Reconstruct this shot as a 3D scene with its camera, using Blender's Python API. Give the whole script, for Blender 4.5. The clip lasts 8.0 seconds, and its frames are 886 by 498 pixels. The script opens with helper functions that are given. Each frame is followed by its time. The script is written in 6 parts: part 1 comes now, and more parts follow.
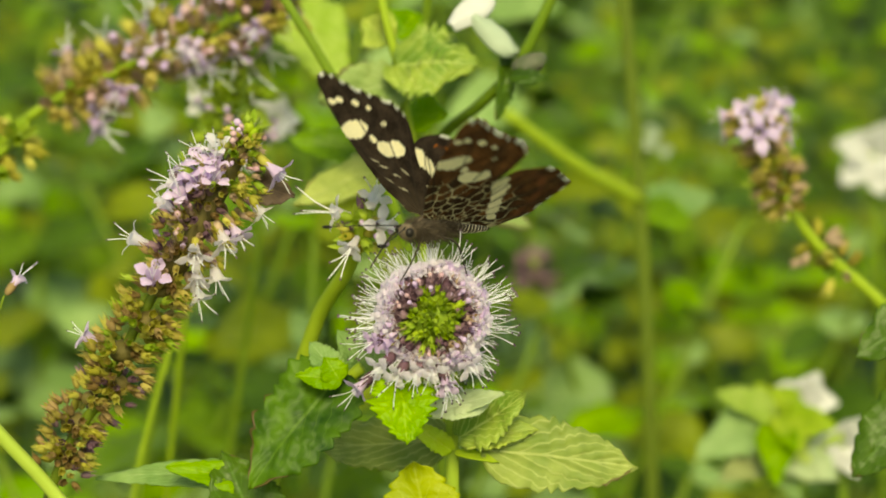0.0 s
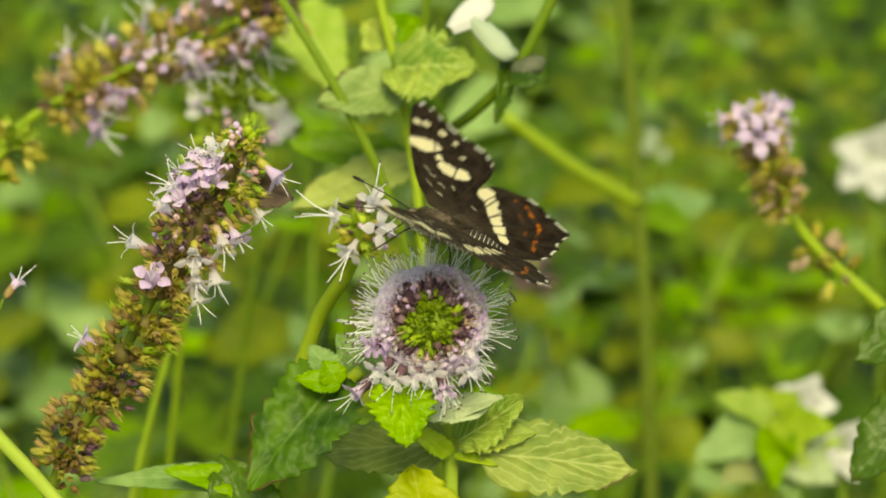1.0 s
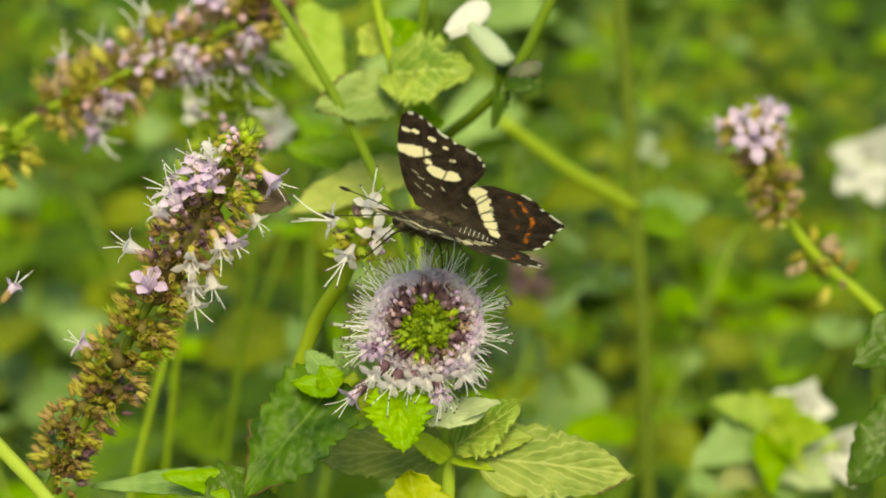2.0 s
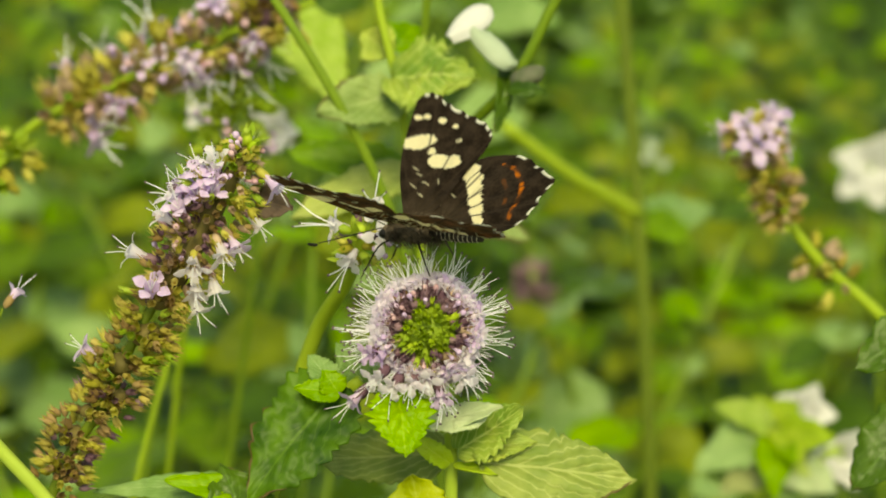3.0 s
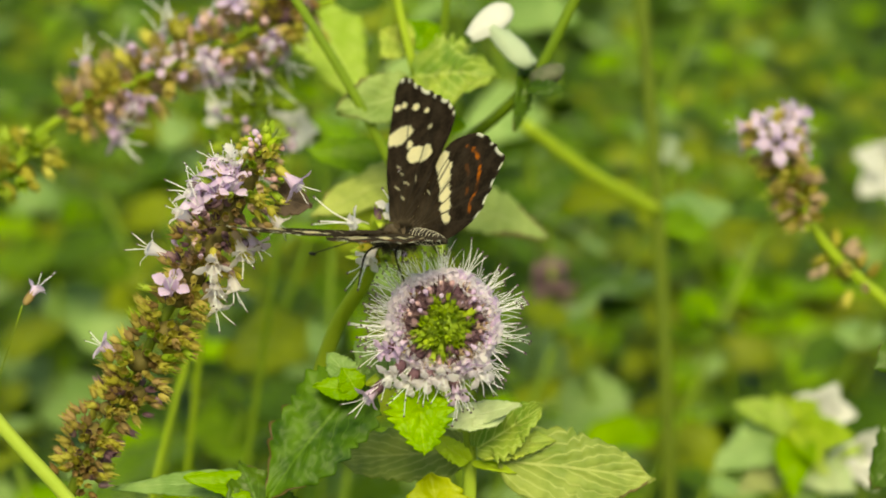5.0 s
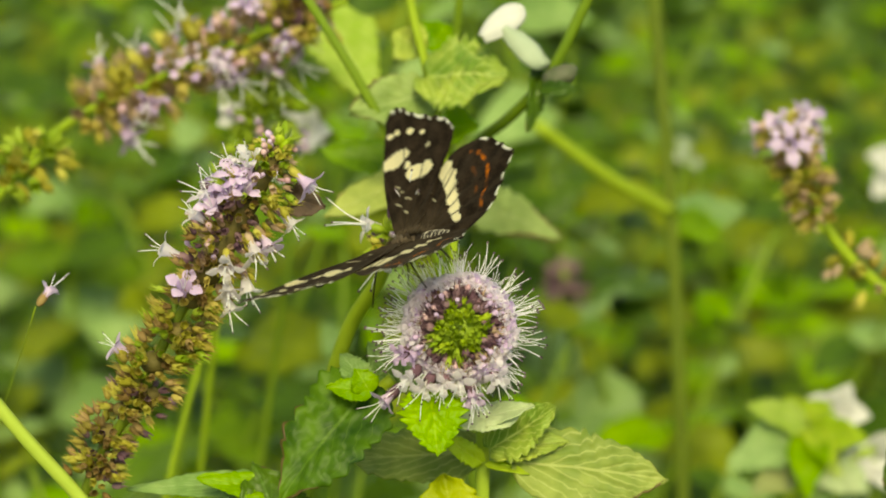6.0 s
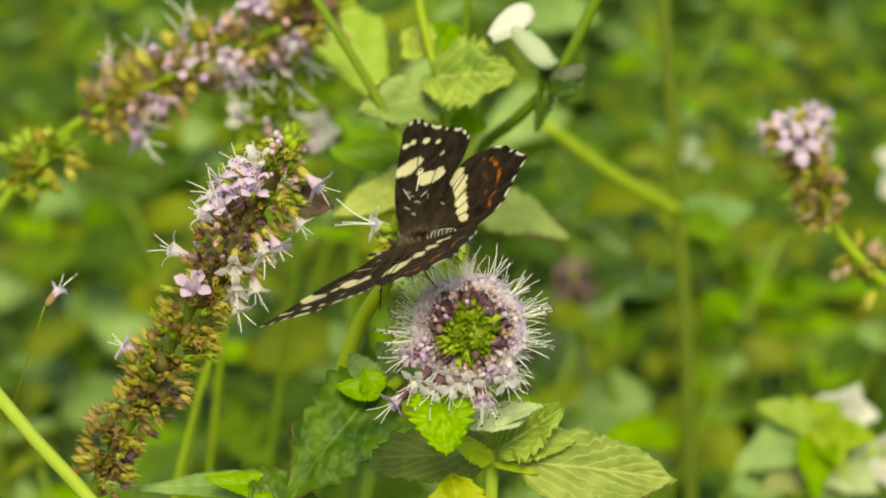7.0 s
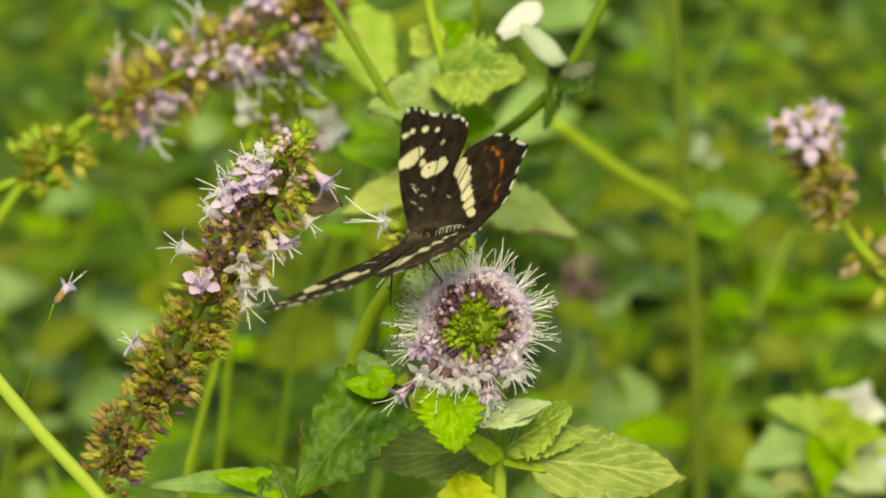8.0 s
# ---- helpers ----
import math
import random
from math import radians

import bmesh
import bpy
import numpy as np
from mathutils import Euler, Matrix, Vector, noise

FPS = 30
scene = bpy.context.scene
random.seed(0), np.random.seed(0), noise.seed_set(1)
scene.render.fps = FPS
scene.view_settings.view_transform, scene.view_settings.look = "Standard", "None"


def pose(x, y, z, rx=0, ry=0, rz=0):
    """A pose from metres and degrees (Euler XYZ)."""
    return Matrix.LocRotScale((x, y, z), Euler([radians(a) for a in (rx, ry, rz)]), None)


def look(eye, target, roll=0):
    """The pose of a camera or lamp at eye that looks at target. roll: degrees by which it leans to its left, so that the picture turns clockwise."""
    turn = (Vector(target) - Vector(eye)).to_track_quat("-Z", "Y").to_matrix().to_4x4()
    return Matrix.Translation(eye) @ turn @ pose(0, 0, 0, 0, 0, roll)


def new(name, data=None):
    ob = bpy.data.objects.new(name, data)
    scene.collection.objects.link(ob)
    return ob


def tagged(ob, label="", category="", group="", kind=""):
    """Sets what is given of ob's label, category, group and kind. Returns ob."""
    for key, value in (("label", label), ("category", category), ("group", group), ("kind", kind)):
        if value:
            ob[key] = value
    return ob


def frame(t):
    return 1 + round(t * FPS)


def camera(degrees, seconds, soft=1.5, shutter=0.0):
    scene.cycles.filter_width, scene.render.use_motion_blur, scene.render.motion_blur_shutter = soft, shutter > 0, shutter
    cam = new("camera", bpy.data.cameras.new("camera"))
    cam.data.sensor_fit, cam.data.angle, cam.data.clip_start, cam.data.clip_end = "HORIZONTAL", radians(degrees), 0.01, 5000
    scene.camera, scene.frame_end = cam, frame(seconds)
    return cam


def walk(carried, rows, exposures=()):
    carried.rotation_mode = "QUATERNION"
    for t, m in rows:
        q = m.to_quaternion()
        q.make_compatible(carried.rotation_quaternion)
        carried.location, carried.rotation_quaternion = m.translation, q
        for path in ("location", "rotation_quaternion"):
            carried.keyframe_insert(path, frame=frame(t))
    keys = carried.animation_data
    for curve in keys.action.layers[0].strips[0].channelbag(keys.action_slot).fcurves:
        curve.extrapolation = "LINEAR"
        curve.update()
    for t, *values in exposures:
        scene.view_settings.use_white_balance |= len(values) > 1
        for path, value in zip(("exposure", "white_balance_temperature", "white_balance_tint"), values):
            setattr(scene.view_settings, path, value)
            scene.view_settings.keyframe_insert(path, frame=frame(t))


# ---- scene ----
MM = 0.001
rng = random.Random(7)

# ---- camera ----
cam = camera(24, 8.0, soft=1.9, shutter=0.5)
cam.data.dof.use_dof = True
cam.data.dof.focus_distance = 0.229
cam.data.dof.aperture_fstop = 26.0
walk(cam, [
    (0, pose(0, -0.23, 0.7, 70.000, -0.000, 0.000)),
    (0.5, pose(0, -0.23, 0.7, 70.068, 0.009, 0.023)),
    (1, pose(0, -0.23, 0.7, 70.089, -0.017, -0.022)),
    (1.5, pose(0, -0.23, 0.7, 70.148, -0.031, -0.109)),
    (3, pose(0, -0.23, 0.7, 70.346, 0.011, -0.047)),
    (3.5, pose(0, -0.23, 0.7, 70.379, 0.047, 0.135)),
    (4, pose(0, -0.23, 0.7, 70.353, 0.086, 0.307)),
    (4.5, pose(0, -0.23, 0.7, 70.289, 0.049, 0.372)),
    (6, pose(0, -0.23, 0.7, 70.322, 0.229, 0.811)),
    (6.5, pose(0, -0.23, 0.7, 70.323, 0.272, 0.919)),
    (7, pose(0, -0.23, 0.7, 70.323, 0.307, 1.030)),
    (7.5, pose(0, -0.23, 0.7, 70.312, 0.341, 1.175)),
    (8, pose(0, -0.23, 0.7, 70.255, 0.362, 1.268)),
], exposures=[(0, 0.64, 10800, -9), (8, 0.62, 10800, -9)])

# ---- sky and sun ----
SUN_ELEVATION, SUN_TURN = radians(47), radians(176)
world = bpy.data.worlds.new("sky")
scene.world = world
world.use_nodes = True
wn = world.node_tree.nodes
sky = wn.new("ShaderNodeTexSky")
sky.sky_type = "NISHITA"
sky.sun_disc = False
sky.sun_elevation, sky.sun_rotation = SUN_ELEVATION, SUN_TURN
world.node_tree.links.new(sky.outputs[0], wn["Background"].inputs[0])
wn["Background"].inputs[1].default_value = 0.15
sun_data = bpy.data.lights.new("sun", "SUN")
sun_data.energy, sun_data.angle, sun_data.color = 2.9, radians(22), (0.98, 0.97, 0.83)
sun = new("sun", sun_data)
away = Vector((math.sin(SUN_TURN) * math.cos(SUN_ELEVATION), math.cos(SUN_TURN) * math.cos(SUN_ELEVATION), math.sin(SUN_ELEVATION)))
sun.matrix_world = look(away * 20, (0, 0, 0))


# ---- materials ----
def nodes_of(name):
    m = bpy.data.materials.new(name)
    m.use_nodes = True
    return m, m.node_tree.nodes, m.node_tree.links, m.node_tree.nodes["Principled BSDF"], m.node_tree.nodes["Material Output"]


def math_node(n, l, op, a, b=None, c=None):
    q = n.new("ShaderNodeMath")
    q.operation = op
    for i, v in enumerate((a, b, c)):
        if v is None:
            continue
        if isinstance(v, (int, float)):
            q.inputs[i].default_value = v
        else:
            l.new(v, q.inputs[i])
    return q.outputs[0]


def mix_colour(n, l, fac, a, b):
    q = n.new("ShaderNodeMix")
    q.data_type = "RGBA"
    for sock, v in ((q.inputs[0], fac), (q.inputs[6], a), (q.inputs[7], b)):
        if isinstance(v, (int, float)):
            sock.default_value = v
        elif isinstance(v, tuple):
            sock.default_value = (*v, 1)
        else:
            l.new(v, sock)
    return q.outputs[2]


def noise_node(n, l, scale, detail=3.0, coord="Object"):
    tc = n.new("ShaderNodeTexCoord")
    q = n.new("ShaderNodeTexNoise")
    q.inputs["Scale"].default_value, q.inputs["Detail"].default_value = scale, detail
    l.new(tc.outputs[coord], q.inputs["Vector"])
    return q.outputs["Fac"]


def see_through(n, l, bsdf, out, colour, share):
    """Adds light that passes through thin tissue."""
    tr = n.new("ShaderNodeBsdfTranslucent")
    mx = n.new("ShaderNodeMixShader")
    mx.inputs[0].default_value = share
    l.new(colour, tr.inputs[0])
    l.new(bsdf.outputs[0], mx.inputs[1])
    l.new(tr.outputs[0], mx.inputs[2])
    l.new(mx.outputs[0], out.inputs[0])


def leaf_material(name, low, high, vein, rough=0.45, share=0.4, brown=0.0, vary=0.5, vein_width=0.06):
    m, n, l, bsdf, out = nodes_of(name)
    uv = n.new("ShaderNodeUVMap")
    sp = n.new("ShaderNodeSeparateXYZ")
    l.new(uv.outputs[0], sp.inputs[0])
    side = math_node(n, l, "ABSOLUTE", math_node(n, l, "SUBTRACT", sp.outputs[1], 0.5))
    rib = math_node(n, l, "LESS_THAN", side, 0.018)
    ph = math_node(n, l, "SUBTRACT", math_node(n, l, "MULTIPLY", sp.outputs[0], 6.0), math_node(n, l, "MULTIPLY", side, 6.8))
    ph = math_node(n, l, "ADD", ph, math_node(n, l, "MULTIPLY", noise_node(n, l, 130), 0.5))
    saw = math_node(n, l, "ABSOLUTE", math_node(n, l, "SUBTRACT", math_node(n, l, "FRACT", ph), 0.5))
    lat = math_node(n, l, "LESS_THAN", saw, vein_width)
    veins = math_node(n, l, "MAXIMUM", rib, math_node(n, l, "MULTIPLY", lat, 0.7))
    big, fine = noise_node(n, l, 90), noise_node(n, l, 700, 4)
    info = n.new("ShaderNodeObjectInfo")
    blend = math_node(n, l, "ADD", math_node(n, l, "MULTIPLY", big, 0.9), math_node(n, l, "MULTIPLY_ADD", info.outputs["Random"], vary, 0.05 - vary * 0.5))
    blend = math_node(n, l, "ADD", blend, math_node(n, l, "MULTIPLY", math_node(n, l, "SUBTRACT", noise_node(n, l, 330, 2), 0.5), 1.1))
    col = mix_colour(n, l, blend, low, high)
    col = mix_colour(n, l, math_node(n, l, "MULTIPLY", veins, 0.45), col, vein)
    col = mix_colour(n, l, math_node(n, l, "MULTIPLY", math_node(n, l, "SUBTRACT", fine, 0.45), 0.5), col, tuple(c * 0.45 for c in low))
    if brown:
        edge = math_node(n, l, "GREATER_THAN", math_node(n, l, "ADD", math_node(n, l, "MULTIPLY", sp.outputs[0], 0.25), math_node(n, l, "ADD", math_node(n, l, "MULTIPLY", side, 0.9), math_node(n, l, "MULTIPLY", big, 0.7))), 1.12 - brown)
        col = mix_colour(n, l, math_node(n, l, "MULTIPLY", edge, 0.8), col, (0.13, 0.07, 0.035))
    l.new(col, bsdf.inputs["Base Color"])
    bsdf.inputs["Roughness"].default_value = rough
    bsdf.inputs["Specular IOR Level"].default_value = 0.28
    bump = n.new("ShaderNodeBump")
    bump.inputs["Strength"].default_value, bump.inputs["Distance"].default_value = 0.5, 0.0004
    cells = n.new("ShaderNodeTexVoronoi")
    cells.feature = "SMOOTH_F1"
    cells.inputs["Scale"].default_value = 850
    tc = n.new("ShaderNodeTexCoord")
    l.new(tc.outputs["Object"], cells.inputs["Vector"])
    pillow = math_node(n, l, "SUBTRACT", fine, math_node(n, l, "MULTIPLY", cells.outputs["Distance"], 1.2))
    l.new(math_node(n, l, "SUBTRACT", pillow, veins), bump.inputs["Height"])
    l.new(bump.outputs[0], bsdf.inputs["Normal"])
    see_through(n, l, bsdf, out, col, share)
    return m


def tissue_material(name, low, high, scale=500, rough=0.6, share=0.25, random_share=0.5):
    m, n, l, bsdf, out = nodes_of(name)
    info = n.new("ShaderNodeObjectInfo")
    f = noise_node(n, l, scale)
    blend = math_node(n, l, "ADD", math_node(n, l, "MULTIPLY", f, 1.0 - random_share * 0.5), math_node(n, l, "MULTIPLY_ADD", info.outputs["Random"], random_share, -random_share * 0.5))
    col = mix_colour(n, l, blend, low, high)
    l.new(col, bsdf.inputs["Base Color"])
    bsdf.inputs["Roughness"].default_value = rough
    bsdf.inputs["Specular IOR Level"].default_value = 0.25
    if share:
        see_through(n, l, bsdf, out, col, share)
    return m


def pigment_material(name, share, rough=0.8):
    m, n, l, bsdf, out = nodes_of(name)
    at = n.new("ShaderNodeAttribute")
    at.attribute_name = "pigment"
    f = noise_node(n, l, 2600, 4)
    col = mix_colour(n, l, math_node(n, l, "MULTIPLY", f, 0.2), at.outputs["Color"], (0.03, 0.02, 0.014))
    l.new(col, bsdf.inputs["Base Color"])
    bsdf.inputs["Roughness"].default_value = rough
    bsdf.inputs["Specular IOR Level"].default_value = 0.02
    bsdf.inputs["Sheen Weight"].default_value, bsdf.inputs["Sheen Roughness"].default_value = 0.12, 0.4
    bsdf.inputs["Sheen Tint"].default_value = (0.9, 0.75, 0.6, 1)
    bump = n.new("ShaderNodeBump")
    bump.inputs["Strength"].default_value, bump.inputs["Distance"].default_value = 0.4, 0.0001
    l.new(f, bump.inputs["Height"])
    l.new(bump.outputs[0], bsdf.inputs["Normal"])
    if share:
        see_through(n, l, bsdf, out, col, share)
    return m


LEAF = leaf_material("leaf_green", (0.07, 0.17, 0.006), (0.2, 0.36, 0.012), (0.26, 0.4, 0.05))
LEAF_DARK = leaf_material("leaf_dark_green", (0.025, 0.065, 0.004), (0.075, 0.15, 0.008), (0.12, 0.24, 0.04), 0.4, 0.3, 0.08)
LEAF_PALE = leaf_material("leaf_pale", (0.15, 0.23, 0.04), (0.42, 0.47, 0.13), (0.6, 0.62, 0.26), 0.55, 0.35, 0.03, vein_width=0.09)
LEAF_CREST = leaf_material("leaf_crested", (0.11, 0.24, 0.03), (0.55, 0.62, 0.12), (0.7, 0.74, 0.28), 0.5, 0.4, 0.0, vein_width=0.1)
LEAF_SAGE = leaf_material("leaf_sage", (0.16, 0.26, 0.06), (0.4, 0.5, 0.18), (0.5, 0.58, 0.28), 0.55, 0.4, 0.16)
LEAF_YELLOW = leaf_material("leaf_yellow_green", (0.28, 0.44, 0.02), (0.54, 0.66, 0.07), (0.56, 0.64, 0.14), 0.5, 0.5)
LEAF_GREY = leaf_material("leaf_grey_green", (0.36, 0.46, 0.24), (0.6, 0.66, 0.42), (0.66, 0.7, 0.5), 0.6, 0.35, 0.0)
LEAF_DULL = leaf_material("leaf_dull_pale", (0.2, 0.25, 0.07), (0.4, 0.43, 0.19), (0.46, 0.48, 0.26), 0.6, 0.35, 0.03)
LEAF_MINT = leaf_material("leaf_blue_green", (0.13, 0.26, 0.06), (0.34, 0.48, 0.18), (0.42, 0.54, 0.26), 0.5, 0.35)
LEAF_LIME = leaf_material("leaf_lime", (0.13, 0.32, 0.003), (0.32, 0.53, 0.008), (0.44, 0.62, 0.05), 0.45, 0.5)
LEAF_FRESH = leaf_material("leaf_fresh", (0.34, 0.5, 0.06), (0.62, 0.72, 0.2), (0.66, 0.74, 0.3), 0.5, 0.5)
LEAF_OLIVE = leaf_material("leaf_olive_yellow", (0.24, 0.31, 0.006), (0.42, 0.46, 0.02), (0.48, 0.52, 0.08), 0.5, 0.4)
LEAF_MOSS = leaf_material("leaf_moss", (0.1, 0.15, 0.006), (0.26, 0.32, 0.015), (0.34, 0.4, 0.06), 0.5, 0.4)
LEAF_FAR = leaf_material("leaf_background", (0.022, 0.075, 0.004), (0.16, 0.29, 0.012), (0.3, 0.42, 0.05), vary=1.1)
LEAF_WORN = leaf_material("leaf_worn", (0.02, 0.07, 0.006), (0.17, 0.34, 0.012), (0.14, 0.26, 0.03), 0.5, 0.4, 0.15, vein_width=0.03)
LEAF_BROWN = leaf_material("leaf_withered", (0.07, 0.045, 0.03), (0.18, 0.12, 0.09), (0.24, 0.16, 0.11), 0.7, 0.2)
STEM = tissue_material("stem_green", (0.2, 0.3, 0.02), (0.36, 0.46, 0.05), 300, 0.5, 0.15)
STEM_DARK = tissue_material("stem_dark_green", (0.1, 0.17, 0.012), (0.18, 0.27, 0.025), 300, 0.6, 0.1)
STEM_MID = tissue_material("stem_mid_green", (0.075, 0.11, 0.008), (0.13, 0.18, 0.014), 300, 0.6, 0.1)
STEM_PALE = tissue_material("stem_pale", (0.3, 0.42, 0.05), (0.45, 0.55, 0.11), 300, 0.5, 0.15)
PETAL = tissue_material("petal_lilac", (0.82, 0.74, 0.87), (0.96, 0.91, 0.96), 900, 0.6, 0.65, 0.3)
PETAL_PINK = tissue_material("petal_pink_lilac", (0.58, 0.42, 0.72), (0.84, 0.69, 0.9), 900, 0.6, 0.4)
PETAL_DEEP = tissue_material("petal_violet", (0.5, 0.34, 0.6), (0.74, 0.58, 0.8), 900, 0.6, 0.3)
PETAL_WHITE = tissue_material("petal_white", (0.56, 0.56, 0.56), (0.8, 0.78, 0.8), 300, 0.6, 0.35)
LIP_GREEN = tissue_material("lip_green_white", (0.36, 0.44, 0.32), (0.56, 0.62, 0.5), 300, 0.6, 0.3)
FILAMENT = tissue_material("filament", (0.8, 0.78, 0.86), (0.9, 0.89, 0.95), 500, 0.5, 0.3)
BUD_DULL = tissue_material("bud_mauve_grey", (0.05, 0.07, 0.03), (0.22, 0.19, 0.16), 700, 0.6, 0.1)
ANTHER = tissue_material("anther", (0.06, 0.035, 0.05), (0.2, 0.13, 0.18), 500, 0.6, 0)
BUD_PINK = tissue_material("bud_pink", (0.5, 0.28, 0.36), (0.76, 0.54, 0.58), 900, 0.6, 0.3)
BUD_GREEN = tissue_material("bud_green", (0.2, 0.31, 0.02), (0.44, 0.53, 0.09), 900, 0.5, 0.35)
CALYX = tissue_material("calyx_olive", (0.38, 0.34, 0.05), (0.72, 0.66, 0.18), 800, 0.6, 0.4, 0.8)
CALYX_GOLD = tissue_material("calyx_gold", (0.36, 0.29, 0.06), (0.68, 0.55, 0.2), 800, 0.6, 0.45, 0.8)
CALYX_ROSY = tissue_material("calyx_rosy", (0.38, 0.26, 0.18), (0.66, 0.49, 0.36), 800, 0.6, 0.35, 0.8)
CALYX_PURPLE = tissue_material("calyx_purple", (0.12, 0.06, 0.09), (0.34, 0.21, 0.25), 800, 0.6, 0.2, 0.8)
CALYX_RUST = tissue_material("calyx_rust", (0.23, 0.14, 0.05), (0.5, 0.35, 0.17), 800, 0.7, 0.35, 0.8)
CORE = tissue_material("dry_core", (0.07, 0.06, 0.015), (0.2, 0.15, 0.05), 900, 0.7, 0.1)
BUD_LIME = tissue_material("bud_lime", (0.3, 0.44, 0.02), (0.6, 0.7, 0.1), 900, 0.5, 0.4)
SOIL = tissue_material("soil", (0.02, 0.03, 0.005), (0.06, 0.1, 0.012), 12, 0.9, 0)
WING = pigment_material("wing_scales_upper", 0.55)
WING_UNDER = pigment_material("wing_scales_under", 0.55)
CHITIN = tissue_material("chitin", (0.006, 0.005, 0.005), (0.02, 0.014, 0.01), 900, 0.5, 0)
LEG = tissue_material("leg_brown", (0.012, 0.008, 0.006), (0.05, 0.03, 0.02), 900, 0.5, 0)
ABDOMEN = tissue_material("abdomen_dark", (0.012, 0.009, 0.007), (0.05, 0.032, 0.022), 900, 0.6, 0)
HAIR = tissue_material("body_hair", (0.035, 0.025, 0.018), (0.22, 0.16, 0.11), 3000, 0.7, 0.1)
RING = tissue_material("pale_scale", (0.6, 0.54, 0.44), (0.82, 0.76, 0.64), 900, 0.6, 0)


# ---- building helpers ----
def part(name, bm, mat, parent=None, label="", m=None):
    """Links a bmesh, or a mesh made before, as one object under a thing or a part."""
    if isinstance(bm, bmesh.types.BMesh):
        me = bpy.data.meshes.new(name)
        bm.to_mesh(me)
        bm.free()
        for p in me.polygons:
            p.use_smooth = True
        me.materials.append(mat)
    else:
        me = bm
    ob = new(name, me)
    ob.parent = parent
    if m is not None:
        ob.matrix_basis = m
    return tagged(ob, label)


def mesh_of(name, bm, *mats):
    me = bpy.data.meshes.new(name)
    bm.to_mesh(me)
    bm.free()
    for p in me.polygons:
        p.use_smooth = True
    for mt in mats:
        me.materials.append(mt)
    return me


def thing(name, at, label, category, group=""):
    e = new(name)
    e.location = at
    e.empty_display_size = 0.01
    return tagged(e, label, category, group)


def toward(origin, z, twist=0.0, scale=1.0):
    q = Vector(z).to_track_quat("Z", "Y").to_matrix().to_4x4()
    return Matrix.Translation(origin) @ q @ Matrix.Rotation(twist, 4, "Z") @ Matrix.Scale(scale, 4)


def curve_points(pts, per=6):
    """A smooth line through the points."""
    p = [Vector(q) for q in pts]
    if len(p) < 3:
        return [p[0].lerp(p[-1], i / per) for i in range(per + 1)]
    d = [max((b - a).length, 1e-9) for a, b in zip(p, p[1:])]
    v = [(b - a) / q for a, b, q in zip(p, p[1:], d)]
    tan = [v[0]] + [(v[i - 1] * d[i] + v[i] * d[i - 1]) / (d[i] + d[i - 1]) for i in range(1, len(v))] + [v[-1]]
    out = []
    for i, q in enumerate(d):
        for k in range(per):
            t = k / per
            out.append(p[i] * (2 * t ** 3 - 3 * t * t + 1) + tan[i] * q * (t ** 3 - 2 * t * t + t) + p[i + 1] * (3 * t * t - 2 * t ** 3) + tan[i + 1] * q * (t ** 3 - t * t))
    out.append(p[-1])
    return out


def tube(bm, pts, r0, r1=None, n=8, square=0.0):
    r1 = r0 if r1 is None else r1
    rings, side = [], None
    for i, p in enumerate(pts):
        d = (pts[min(i + 1, len(pts) - 1)] - pts[max(i - 1, 0)]).normalized()
        if side is None:
            side = d.orthogonal().normalized()
        side = (side - d * side.dot(d)).normalized()
        up = d.cross(side)
        r = r0 + (r1 - r0) * i / max(1, len(pts) - 1)
        rings.append([bm.verts.new(p + (side * math.cos(2 * math.pi * k / n) + up * math.sin(2 * math.pi * k / n)) * r * (1 + square * math.cos(8 * math.pi * k / n))) for k in range(n)])
    for a, b in zip(rings, rings[1:]):
        for k in range(n):
            bm.faces.new((a[k], a[(k + 1) % n], b[(k + 1) % n], b[k]))
    bm.faces.new(rings[0][::-1])
    bm.faces.new(rings[-1])


def blob(bm, at, r, stretch=(1, 1, 1), seg=8, rings=6):
    m = Matrix.Translation(at) @ Matrix.Diagonal((r * stretch[0], r * stretch[1], r * stretch[2], 1))
    bmesh.ops.create_uvsphere(bm, u_segments=seg, v_segments=rings, radius=1, matrix=m)


